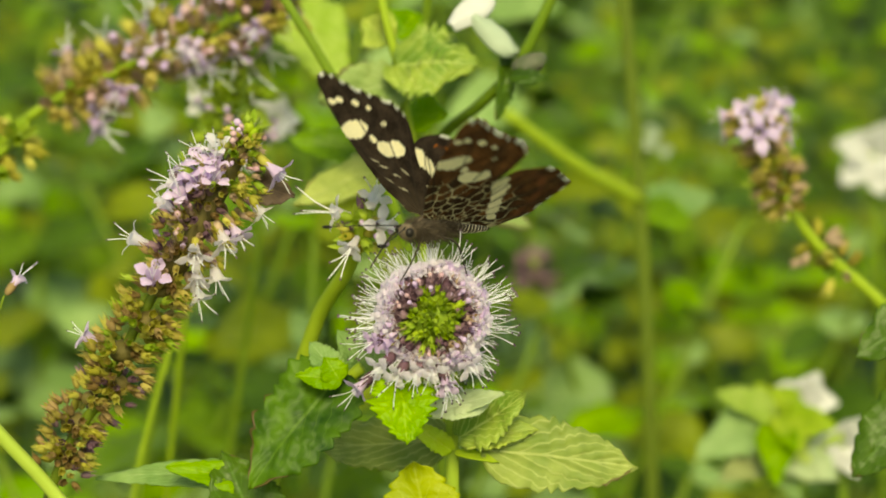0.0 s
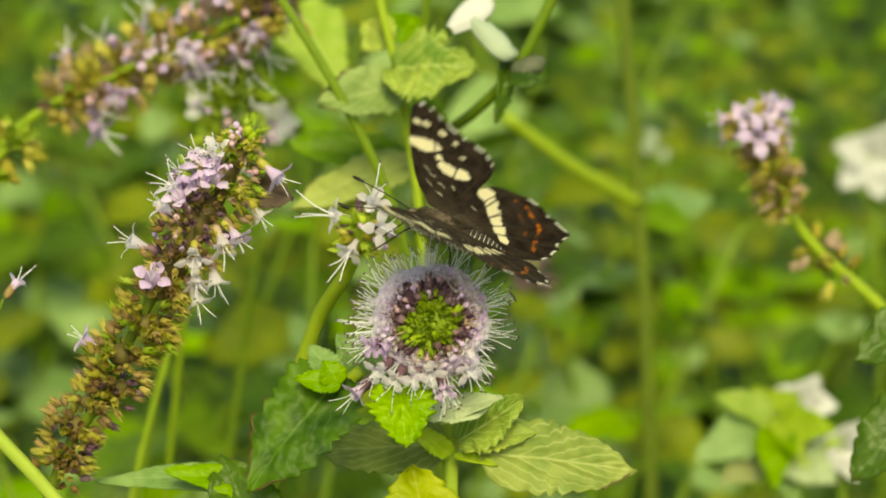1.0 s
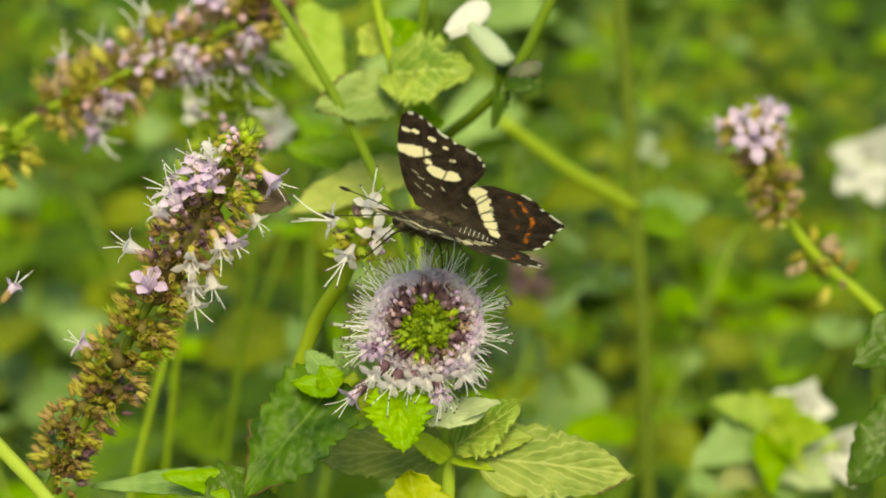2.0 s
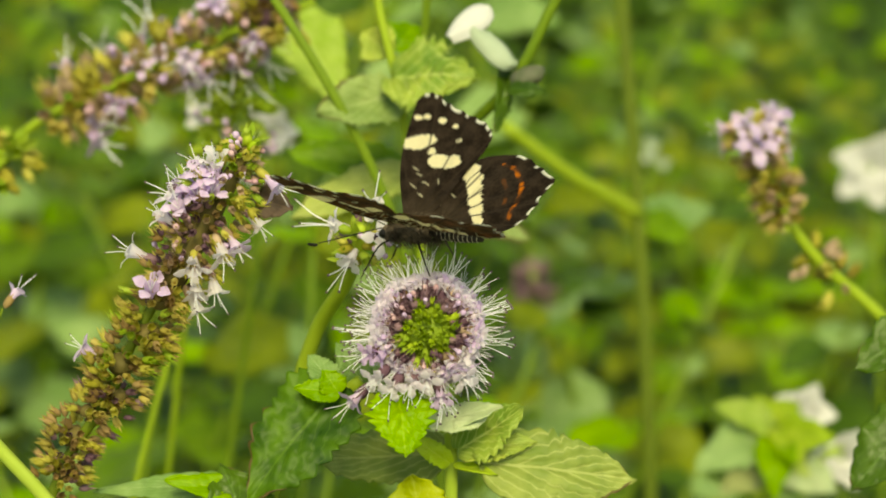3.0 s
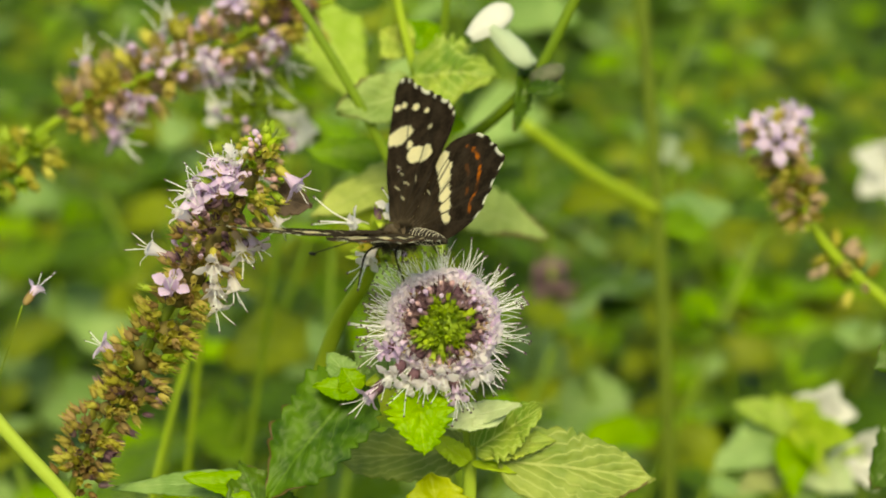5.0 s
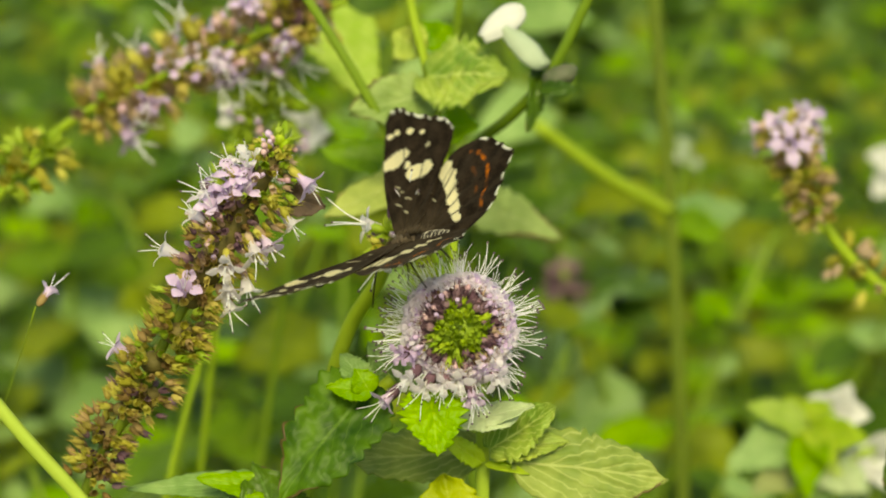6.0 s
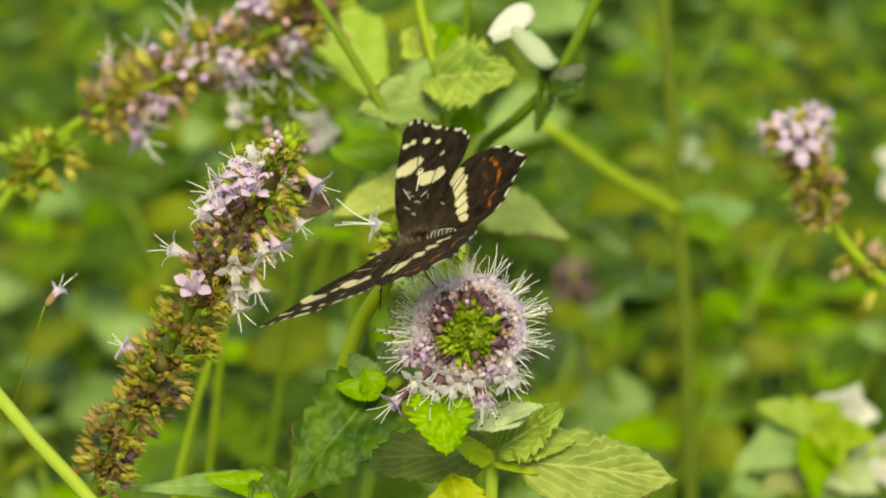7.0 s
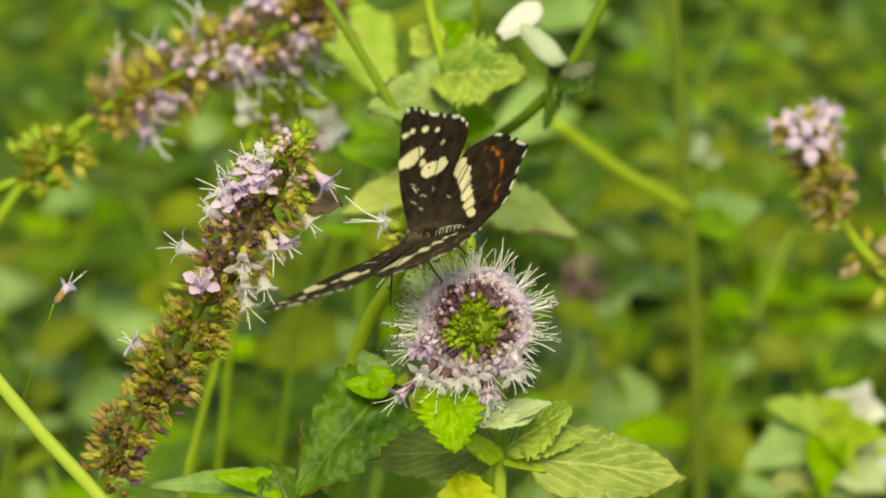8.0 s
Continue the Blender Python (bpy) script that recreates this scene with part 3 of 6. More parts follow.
# ---- other mint spikes ----
def leaning_spike():
    """A long spike: open florets and round buds above, dry whorls with gaps below."""
    r = random.Random(5)
    base = Vector((-0.06, 0.0, 0.0))
    th = thing("mint_spike", base, "leaning mint spike with lilac florets above browned calyces", "flower", "mint spikes")
    line = [base, (-0.0501, -0.0207, 0.5674), (-0.0456, -0.0156, 0.5903), (-0.0422, -0.0147, 0.5985), (-0.0375, -0.0144, 0.6053), (-0.0347, -0.0143, 0.6115), (-0.0314, -0.0133, 0.6172), (-0.0278, -0.0123, 0.6228), (-0.0239, -0.0111, 0.6290), (-0.0209, -0.0102, 0.6343)]
    pts = curve_points([Vector(p) - base for p in line], 10)
    bm = bmesh.new()
    tube(bm, pts, 0.75 * MM, 0.5 * MM, 10, 0.06)
    part("stem", bm, STEM_MID, th)
    front = Vector((0, -0.94, 0.34))

    def at(u):
        left = u * MM
        for i in range(len(pts) - 1, 0, -1):
            q = (pts[i] - pts[i - 1]).length
            if left <= q:
                break
            left -= q
        d = (pts[i] - pts[i - 1]).normalized()
        return pts[i].lerp(pts[i - 1], min(1, left / q)), d, d.cross(front).normalized()

    def cup(u, radius, kinds, sizes, spread, meshes):
        p, d, n = at(u + r.gauss(0, spread))
        a = r.uniform(0, 2 * math.pi)
        out = n * math.cos(a) + front * math.sin(a)
        z = (out + d * r.uniform(-0.5, 0.6)).normalized()
        part("calyx", r.choice(meshes[r.choice(kinds)]), None, th, "", toward(p + out * radius * r.uniform(0.25, 1.0) * MM, z, r.uniform(0, 6), r.uniform(*sizes)))

    bm = bmesh.new()
    tube(bm, [at(u)[0] for u in (18.5, 15, 11, 7, 4, 2, 0.8)], 1.9 * MM, 0.5 * MM, 10)
    part("core", bm, CORE, th)
    # crowded young calyces of the upper part
    for k in range(330):
        u = r.uniform(0.6, 18.5)
        kinds = ("green", "green", "olive", "olive", "rosy") if u < 8 else ("olive", "olive", "gold", "rosy", "rust", "purple")
        cup(u, min(4.3, 0.9 + u * 0.6), kinds, (0.38, 0.62), 0.2, FINE if u > 6 else CALYCES)
    for k in range(34):
        u = r.uniform(0.8, 17)
        p, d, n = at(u)
        a = r.uniform(-0.2, math.pi + 0.2)
        out = n * math.cos(a) + front * math.sin(a)
        part("bud", r.choice((BUDS_PALE, BUDS_PALE, BUDS)), None, th, "round pink bud", toward(p + out * min(2.7, 0.1 + u * 0.4) * MM, (out + d * 0.4).normalized(), 0, r.uniform(0.5, 0.76)))
    for k in range(11):
        p, d, n = at(r.uniform(-0.4, 2.4))
        out = (n * math.cos(k * 2.4) + front * math.sin(k * 2.4))
        part("bract", BRACT, None, th, "", toward(p + out * 0.8 * MM, d + out * 0.7, k, r.uniform(0.35, 0.6)))
    for k in range(9):
        p, d, n = at(r.uniform(0.0, 2.2))
        out = n * math.cos(k * 2.4) + front * math.sin(k * 2.4)
        part("calyx", CLOSED["lime" if k % 3 == 0 else "green"], None, th, "", toward(p + out * 0.5 * MM, d + out * 0.5, k, r.uniform(0.6, 0.85)))
    # dry whorls, set apart along the stem
    for u, count, radius, lean_to in ((20.6, 84, 4.8, 0.6), (25.0, 100, 5.4, 1.2), (29.4, 90, 5.0, -0.3), (33.4, 76, 4.4, 0.8), (36.6, 40, 3.4, -1.4), (40.2, 78, 4.8, -1.2), (44.2, 64, 4.4, 0.2)):
        p, d, n = at(u)
        bm = bmesh.new()
        blob(bm, p + n * lean_to * 0.7 * MM, radius * 0.32 * MM, (1, 1, 0.8), 12, 8)
        part("whorl_core", bm, CORE, th)
        for k in range(count):
            p, d, n = at(u + r.gauss(0, 1.05))
            a = r.uniform(0, 2 * math.pi)
            out = n * math.cos(a) + front * math.sin(a)
            z = (out + d * r.uniform(-0.3, 0.75)).normalized()
            reach = radius * math.sqrt(r.uniform(0.12, 1.0)) * 0.62
            kinds = ("olive", "gold", "olive", "rust", "gold", "green") if u < 32 else ("olive", "rust", "gold", "purple", "rust", "olive")
            part("calyx", r.choice((FINE if k % 3 else CALYCES)[r.choice(kinds)]), None, th, "", toward(p + out * reach * MM + n * lean_to * 0.7 * MM, z, r.uniform(0, 6), r.uniform(0.42, 0.64)))
    # open florets: way below the tip, sideways, forward, tilt along the stem
    for u, v, w, tilt in ((10.2, -3.3, 1.4, 0.2), (8.1, -2.6, 2.2, 0.3), (6.0, -3.0, 0.6, 0.4), (6.6, -1.3, 3.0, 0.9), (8.2, -0.6, 3.2, 1.1), (2.8, 3.9, 0.6, -0.2), (10.4, 4.0, 1.6, -0.4), (14.4, 1.7, 3.4, -0.6), (15.1, 4.6, 0.8, -0.9), (7.3, 4.6, -0.4, -0.3), (12.6, -3.4, 1.6, 0.1), (9.2, -1.6, 2.8, 0.7), (7.0, -2.2, 2.2, 0.9), (5.0, -1.6, 2.4, 0.7), (11.2, -2.4, 2.4, 0.4), (11.6, 3.2, 2.2, -0.5), (16.4, 3.0, 2.2, -0.8), (17.4, -4.0, 0.8, -0.2), (20.9, -0.6, 3.4, 0.9), (29.7, -3.6, 0.6, 0.1), (18.4, 3.6, 0.6, -0.6), (9.0, -3.9, 0.2, 0.5)):
        p, d, n = at(u)
        out = (n * v + front * w).normalized()
        z = (out + d * tilt).normalized()
        root = p + (n * v + front * w) * 0.8 * MM
        sc = r.uniform(0.86, 1.08)
        part("calyx", r.choice(CALYCES[r.choice(("rosy", "olive", "purple"))]), None, th, "", toward(root - z * 1.2 * MM, z, 0, 0.7))
        part("floret", r.choice(FLORETS_SLIM[1:] + FLORETS_PINK[1:2]), None, th, "pale lilac floret", toward(root, z, r.uniform(0, 6), sc))
        part("stamen_tuft", r.choice(TUFTS_BOLD), None, th, "long white stamens", toward(root + z * 0.4 * MM, z, r.uniform(0, 6), sc * 0.64))
    return th


lean = leaning_spike()
stalk(lean, [(-0.0383, -0.0209, 0.5786), (-0.0409, -0.0207, 0.5908), (-0.0443, -0.0209, 0.5962), (-0.0487, -0.0218, 0.6026), (-0.0545, -0.0227, 0.6116)], 0.8, 0.75, STEM_PALE, "side_stem")
place_leaf(lean, (-0.0210, -0.0095, 0.6275), (-0.0166, -0.0091, 0.6256), (0.2, -0.9, 0.3), 3.6, LEAF_BROWN, 0.1, 0.4, 71, "withered brown leaf", 24, 10)
spike("mint_spike", [(-0.10, 0.05, 0.0), (-0.0883, 0.0499, 0.5568), (-0.0760, 0.0619, 0.5956), (-0.0603, 0.0653, 0.6138), (-0.0483, 0.0654, 0.6198), (-0.0365, 0.0653, 0.6254), (-0.0248, 0.0649, 0.6301), (-0.0182, 0.0647, 0.6326)],
      [(42, 16, 0.9, 0.0), (38.5, 18, 1.0, 0.05), (35, 20, 1.0, 0.1), (31, 20, 1.1, 0.18), (27, 20, 1.1, 0.24), (23, 20, 1.1, 0.26), (19, 20, 1.1, 0.26), (15, 20, 1.1, 0.24), (11.5, 20, 1.1, 0.2), (8, 18, 1.0, 0.1), (5, 12, 0.8, 0)],
      5.0, (-0.10, 0.05, 0.0), "drooping mint spike with lilac florets and rusty calyces", "mint spikes", seed=6, tint=("rosy", "olive", "gold"), tip_green=False, size=1.12)
spike("mint_spike", [(-0.14, 0.06, 0.0), (-0.0852, 0.0355, 0.5817), (-0.0706, 0.0436, 0.6096), (-0.0628, 0.0448, 0.6129), (-0.0577, 0.0463, 0.6170)],
      [(8, 14, 1.0, 0.0), (5, 16, 1.0, 0.0), (2, 12, 0.8, 0.0)],
      4.6, (-0.14, 0.06, 0.0), "faded mint spike with olive calyces", "mint spikes", seed=8, tint=("olive", "green"))
spike("mint_spike", [(-0.12, 0.12, 0.0), (-0.085, 0.06, 0.45), (-0.062, 0.012, 0.585), (-0.0503, -0.0075, 0.6133)],
      [(0.6, 1, 0.3, 1.0)],
      2.5, (-0.12, 0.12, 0.0), "mint spike tip with single pink floret", "mint spikes", seed=14, size=0.75, tip_green=False, stem_r=0.12)
spike("mint_spike", [(0.2, 0.06, 0.0), (0.0873, 0.0544, 0.5545), (0.0665, 0.0611, 0.5847), (0.0551, 0.0618, 0.5952), (0.0510, 0.0616, 0.6006), (0.0482, 0.0615, 0.6063), (0.0444, 0.0616, 0.6154)],
      [(29, 5, 0.9, 0.0), (24, 9, 1.1, 0.0), (15.5, 12, 0.8, 0.0), (13, 14, 0.85, 0.0), (10.5, 16, 0.9, 0.0), (8, 16, 0.95, 0.0), (5.5, 18, 1.0, 0.03), (3, 16, 0.95, 0.3), (1, 12, 0.7, 0.55)],
      3.7, (0.2, 0.06, 0.0), "soft lilac mint spike on a slanting pale stem", "mint spikes", seed=9, stem_r=1.1, tip_green=False, tint=("olive", "gold", "rosy"), tuft_size=0.5)
spike("mint_spike", [(0.09, 0.32, 0.0), (0.0241, 0.2413, 0.4746), (0.0232, 0.2473, 0.5056), (0.0223, 0.2486, 0.5238)],
      [(14, 9, 0.9, 0.0), (10, 10, 1.0, 0.0), (6, 10, 0.9, 0.0), (2, 8, 0.7, 0.0)],
      5.0, (0.09, 0.32, 0.0), "dull purple faded mint spike", "mint spikes", seed=15, tint=("purple",), size=1.5, tip_green=False)
spike("mint_spike", [(-0.05, 0.1, 0.0), (-0.0463, 0.0600, 0.5613), (-0.0331, 0.0654, 0.6051), (-0.0285, 0.0672, 0.6219)],
      [(14, 12, 1.0, 0.2), (11, 14, 1.0, 0.4), (8, 16, 0.9, 0.05), (5, 14, 0.8, 0.0), (2, 10, 0.5, 0.0)],
      5.6, (-0.05, 0.1, 0.0), "young mint spike with a yellow-green tip", "mint spikes", seed=10, tint=("green",), size=1.1, stem_r=0.5)
small = spike("mint_spike", [(-0.01, 0.03, 0.0), (-0.0225, 0.0068, 0.5788), (-0.0150, 0.0040, 0.6062), (-0.0101, -0.0026, 0.6173), (-0.0092, -0.0040, 0.6222)],
      [(4.6, 7, 0.7, 0.0), (2.6, 7, 0.7, 0.0), (1, 5, 0.5, 0.0)],
      3.0, (-0.01, 0.03, 0.0), "small mint spike with a few lilac florets", "mint spikes", seed=12, stem_r=1.2, tint=("green", "olive", "purple"), size=0.75)
for k, (p, z) in enumerate((((-0.0118, -0.0032, 0.6218), (-0.9, -0.25, 0.25)), ((-0.0080, -0.0030, 0.6232), (0.15, -0.5, 0.85)), ((-0.0103, -0.0052, 0.6187), (-0.4, -0.75, -0.5)), ((-0.0074, -0.0054, 0.6212), (0.5, -0.8, 0.2)))):
    o, z = Vector(p) - Vector(small.location), Vector(z).normalized()
    part("floret", (FLORETS + FLORETS_PINK)[k], None, small, "pale lilac floret", toward(o - z * 1.2 * MM, z, k, 0.92))
    part("stamen_tuft", TUFTS_BOLD[k], None, small, "long white stamens", toward(o - z * 0.6 * MM, z, k, 0.95))
for p in ((-0.0065, -0.0050, 0.6185), (-0.0093, -0.0055, 0.6212), (-0.0076, -0.0056, 0.6196), (-0.0060, -0.0045, 0.6198)):
    part("bud", BUDS, None, small, "violet bud", toward(Vector(p) - Vector(small.location) - Vector((0, -1.4, 0)) * MM, (0, -1, 0.2), 0, 0.7))

dry = spike("mint_spike", [(-0.05, 0.12, 0.0), (-0.0420, 0.0780, 0.57), (-0.0330, 0.0690, 0.615), (-0.0272, 0.0660, 0.6290), (-0.0222, 0.0630, 0.6350)],
      [(6.5, 12, 0.7, 0.0), (4.8, 16, 0.8, 0.0), (3, 18, 0.8, 0.0), (1.2, 14, 0.7, 0.0)],
      3.8, (-0.05, 0.12, 0.0), "withered dark brown mint spike tip", "mint spikes", seed=18, tint=("purple", "rust", "purple"), size=0.8, stem_r=0.6, tip_green=False)

# ---- stems and leaves close behind ----
back = thing("mint_plant", (0.085, 0.2, 0.0), "tall mint plant with a forked green stem", "plant")
stalk(back, [(0.085, 0.2, 0.0), (0.0443, 0.1401, 0.4449), (0.0424, 0.1552, 0.5158), (0.0401, 0.1672, 0.5604), (0.0363, 0.1789, 0.6042), (0.0344, 0.1846, 0.6258)], 1.7, 1.4, STEM_MID)
stalk(back, [(0.0396, 0.1680, 0.5656), (0.0248, 0.1564, 0.5776), (0.0118, 0.1481, 0.5897)], 1.4, 1.3, STEM)
place_leaf(back, (0.0410, 0.1726, 0.5636), (0.0586, 0.1874, 0.5603), (0, -0.6, 0.8), 9, LEAF_MINT, 0.1, 0.2, 46)
place_leaf(back, (0.0410, 0.1725, 0.5632), (0.0496, 0.1616, 0.5624), (0, -0.6, 0.8), 8, LEAF, 0.1, 0.2, 47)

upper = thing("mint_plant", (0.0, 0.1, 0.0), "mint plant with bright toothed leaves on a slender stem", "plant")
stalk(upper, [(0.0, 0.1, 0.0), (-0.0019, 0.0302, 0.5669), (-0.0037, 0.0387, 0.6137), (-0.0060, 0.0395, 0.6277), (-0.0084, 0.0412, 0.6380), (-0.0092, 0.0438, 0.6510)], 0.7, 0.6, STEM)
place_leaf(upper, (-0.0062, 0.0374, 0.6288), (0.0042, 0.0312, 0.6302), (0.25, -0.75, 0.6), 9.8, LEAF_CREST, 0.16, 0.3, 22, "bright yellow-green toothed leaf", 80, 28, 0.06, 0.18)
place_leaf(upper, (-0.0059, 0.0386, 0.6258), (-0.0161, 0.0333, 0.6249), (-0.1, -0.8, 0.55), 7.4, LEAF_SAGE, 0.1, 0.25, 23, "pale leaf with browned tip", 64, 22, 0.05, 0.1)
place_leaf(upper, (-0.0070, 0.0424, 0.6306), (-0.0109, 0.0446, 0.6334), (-0.1, -0.85, 0.4), 4.8, LEAF_CREST, 0.15, 0.4, 24, "", 40, 14, 0.14, 0.3)
place_leaf(upper, (-0.0062, 0.0430, 0.6309), (-0.0034, 0.0486, 0.6336), (0.2, -0.8, 0.5), 5.0, LEAF_LIME, 0.15, 0.4, 25, "", 40, 14, 0.12, 0.28)
place_leaf(upper, (-0.023, 0.092, 0.6243), (-0.0156, 0.08, 0.6142), (0.1, -0.75, 0.6), 10.5, LEAF_FRESH, 0.1, 0.25, 48, "pale green leaf", 40, 14, 0.03, 0.12)
place_leaf(upper, (-0.0045, 0.0412, 0.6205), (0.0006, 0.0393, 0.6213), (0.1, -0.75, 0.6), 5.0, LEAF_LIME, 0.15, 0.2, 20, "", 40, 14, 0.05, 0.18)
place_leaf(upper, (-0.0039, 0.0468, 0.6127), (-0.0200, 0.0356, 0.6111), (-0.1, -0.6, 0.8), 7.0, LEAF_PALE, 0.15, 0.2, 26)
place_leaf(upper, (-0.0039, 0.0466, 0.6120), (-0.0219, 0.0481, 0.6160), (-0.1, -0.6, 0.8), 7.0, LEAF, 0.15, 0.2, 27)
place_leaf(upper, (-0.0034, 0.0743, 0.6004), (0.0126, 0.0607, 0.5983), (0.1, -0.85, 0.5), 6.8, LEAF_SAGE, 0.1, 0.3, 21, "soft green leaf", 48, 16, 0.08, 0.18)
stalk(upper, [(0.0005, 0.0308, 0.5394), (-0.0011, 0.0355, 0.5817), (-0.0084, 0.0349, 0.6149), (-0.0144, 0.0351, 0.6273), (-0.0209, 0.0368, 0.6379), (-0.0266, 0.0378, 0.6462)], 0.75, 0.6, STEM_DARK)
stalk(upper, [(-0.0019, 0.0640, 0.5700), (-0.0030, 0.0560, 0.6240), (-0.0018, 0.0545, 0.6380), (-0.0012, 0.0540, 0.6500)], 0.7, 0.55, STEM_DARK)

bindweed = thing("white_flower", (0.06, 0.1, 0.0), "white lipped flower on a slanting green stem", "flower")
stalk(bindweed, [(0.06, 0.1, 0.0), (-0.0046, 0.0560, 0.5776), (0.0004, 0.0450, 0.6170), (0.0049, 0.0385, 0.6228), (0.0090, 0.0358, 0.6280), (0.0147, 0.0353, 0.6394), (0.0186, 0.0360, 0.6473)], 0.75, 0.72, STEM_DARK)


def lobe_mesh(length, width, mat, cup, curl, seed):
    """A rounded petal along +x, cupped across and curled along."""
    r = random.Random(seed)
    bm = bmesh.new()
    n, m = 22, 12
    grid = []
    for i in range(n + 1):
        s = i / n
        w = width / 2 * (0.3 + 0.7 * math.sin(min(1, s * 1.5) * math.pi / 2)) * math.sqrt(max(0.02, 1 - s ** 5)) * (1 + 0.05 * math.sin(9 * s + seed))
        grid.append([bm.verts.new((length * s, w * v, cup * width * (v * v - 0.4) - curl * length * s * s + 0.02 * width * math.sin(7 * s + 5 * v + seed))) for v in (j / m * 2 - 1 for j in range(m + 1))])
    for a, b in zip(grid, grid[1:]):
        for j in range(m):
            bm.faces.new((a[j], b[j], b[j + 1], a[j + 1]))
    bm.normal_update()
    bmesh.ops.solidify(bm, geom=bm.faces[:], thickness=-0.0003)
    return mesh_of("petal", bm, mat)


for k, (b, t, w, mat, cup, face) in enumerate((
        ((0.0011, 0.0325, 0.635), (0.0063, 0.0352, 0.6387), 3.6, PETAL_WHITE, -0.16, (0.1, -0.8, 0.55)),
        ((0.0038, 0.0335, 0.6361), (0.0093, 0.0325, 0.6317), 3.2, LIP_GREEN, -0.24, (0.3, -0.8, 0.5)))):
    part("petal", lobe_mesh((Vector(t) - Vector(b)).length, w * MM, mat, cup, 0.12, k), None, bindweed, "white petal", Matrix.Translation(-Vector(bindweed.location)) @ span(b, t, face))
bm = bmesh.new()
tube(bm, curve_points([Vector(q) - Vector(bindweed.location) for q in ((0.0052, 0.0352, 0.6344), (0.0074, 0.0348, 0.6328), (0.0096, 0.0350, 0.6308))], 5), 1.5 * MM, 0.7 * MM, 10)
part("calyx", bm, LIP_GREEN, bindweed, "pale green calyx tube")
place_leaf(bindweed, (0.0082, 0.0361, 0.6301), (0.0077, 0.0310, 0.6229), (0.6, -0.7, 0.1), 3.0, LEAF_DARK, 0.15, 0.6, 29, "drooping dark green leaf", 40, 14, 0.14, 0.24)
bm = bmesh.new()
blob(bm, (0, 0, 2.2 * MM), 1.5 * MM, (1.15, 0.9, 1.6), 16, 12)
for v in bm.verts:
    v.co += 0.35 * MM * noise.noise(v.co * 700) * v.co.normalized()
part("bud", bm, BUD_DULL, bindweed, "closed mauve-grey bud", toward(Vector((0.0091, 0.0327, 0.6293)) - Vector(bindweed.location), Vector((0.9, 0, 0.3)), 0, 1.0))
place_leaf(bindweed, (0.0089, 0.0314, 0.6287), (0.0135, 0.0293, 0.6289), (0.1, -0.8, 0.5), 2.2, LEAF_DARK, 0.1, 0.4, 30)

low = thing("mint_plant", (-0.03, 0.03, 0.0), "low mint plant with mixed pale and dark leaves", "plant")
stalk(low, [(-0.03, 0.03, 0.0), (-0.0204, -0.0280, 0.5532), (-0.0203, -0.0161, 0.5919), (-0.0145, -0.0125, 0.6017), (-0.0092, -0.0128, 0.6067)], 1.2, 0.7)
place_leaf(low, (-0.0113, -0.0170, 0.6069), (-0.0163, -0.0177, 0.6080), (0, -0.7, 0.7), 2.6, LEAF_LIME, 0.1, 0.3, 31, "", 36, 12, 0.06, 0.2)
place_leaf(low, (-0.0116, -0.0170, 0.6070), (-0.0131, -0.0161, 0.6095), (0.1, -0.7, 0.7), 3.0, LEAF_LIME, 0.1, 0.3, 32, "", 36, 12, 0.06, 0.2)
place_leaf(low, (-0.0118, -0.0150, 0.6066), (-0.0152, -0.0118, 0.6095), (0.1, -0.7, 0.7), 3.2, LEAF_MINT, 0.1, 0.3, 33, "blue-green leaf", 36, 12, 0.06, 0.2)
place_leaf(low, (-0.0086, -0.0104, 0.6044), (-0.0120, -0.0095, 0.6099), (0.2, -0.8, 0.6), 3.6, LEAF_MINT, 0.1, 0.3, 39, "blue-green leaf", 40, 14, 0.09, 0.16)
place_leaf(low, (-0.0203, -0.0156, 0.5932), (-0.0312, -0.0164, 0.5968), (0.1, -0.6, 0.8), 3.6, LEAF_LIME, 0.1, 0.2, 34)
place_leaf(low, (-0.0204, -0.0134, 0.5935), (-0.0403, -0.0113, 0.5934), (0, -0.6, 0.8), 3.4, LEAF_MINT, 0.1, 0.2, 35)
place_leaf(low, (-0.0206, -0.0214, 0.5890), (-0.0248, -0.0141, 0.5974), (0.1, -0.8, 0.6), 8.0, LEAF_DARK, 0.1, 0.2, 36)

edge = thing("mint_plant", (0.14, 0.06, 0.0), "mint plant with dark toothed leaves", "plant")
stalk(edge, [(0.14, 0.06, 0.0), (0.0646, 0.0008, 0.5740), (0.0603, 0.0105, 0.6005), (0.0603, 0.0153, 0.6138)], 1.4, 1.0)
place_leaf(edge, (0.0599, 0.0096, 0.6039), (0.0505, 0.0062, 0.6004), (-0.3, -0.8, 0.5), 7, LEAF_DARK, 0.1, 0.3, 37)
place_leaf(edge, (0.0599, 0.0065, 0.5954), (0.0507, 0.0009, 0.5858), (-0.4, -0.8, 0.4), 8, LEAF_DARK, 0.1, 0.3, 38)

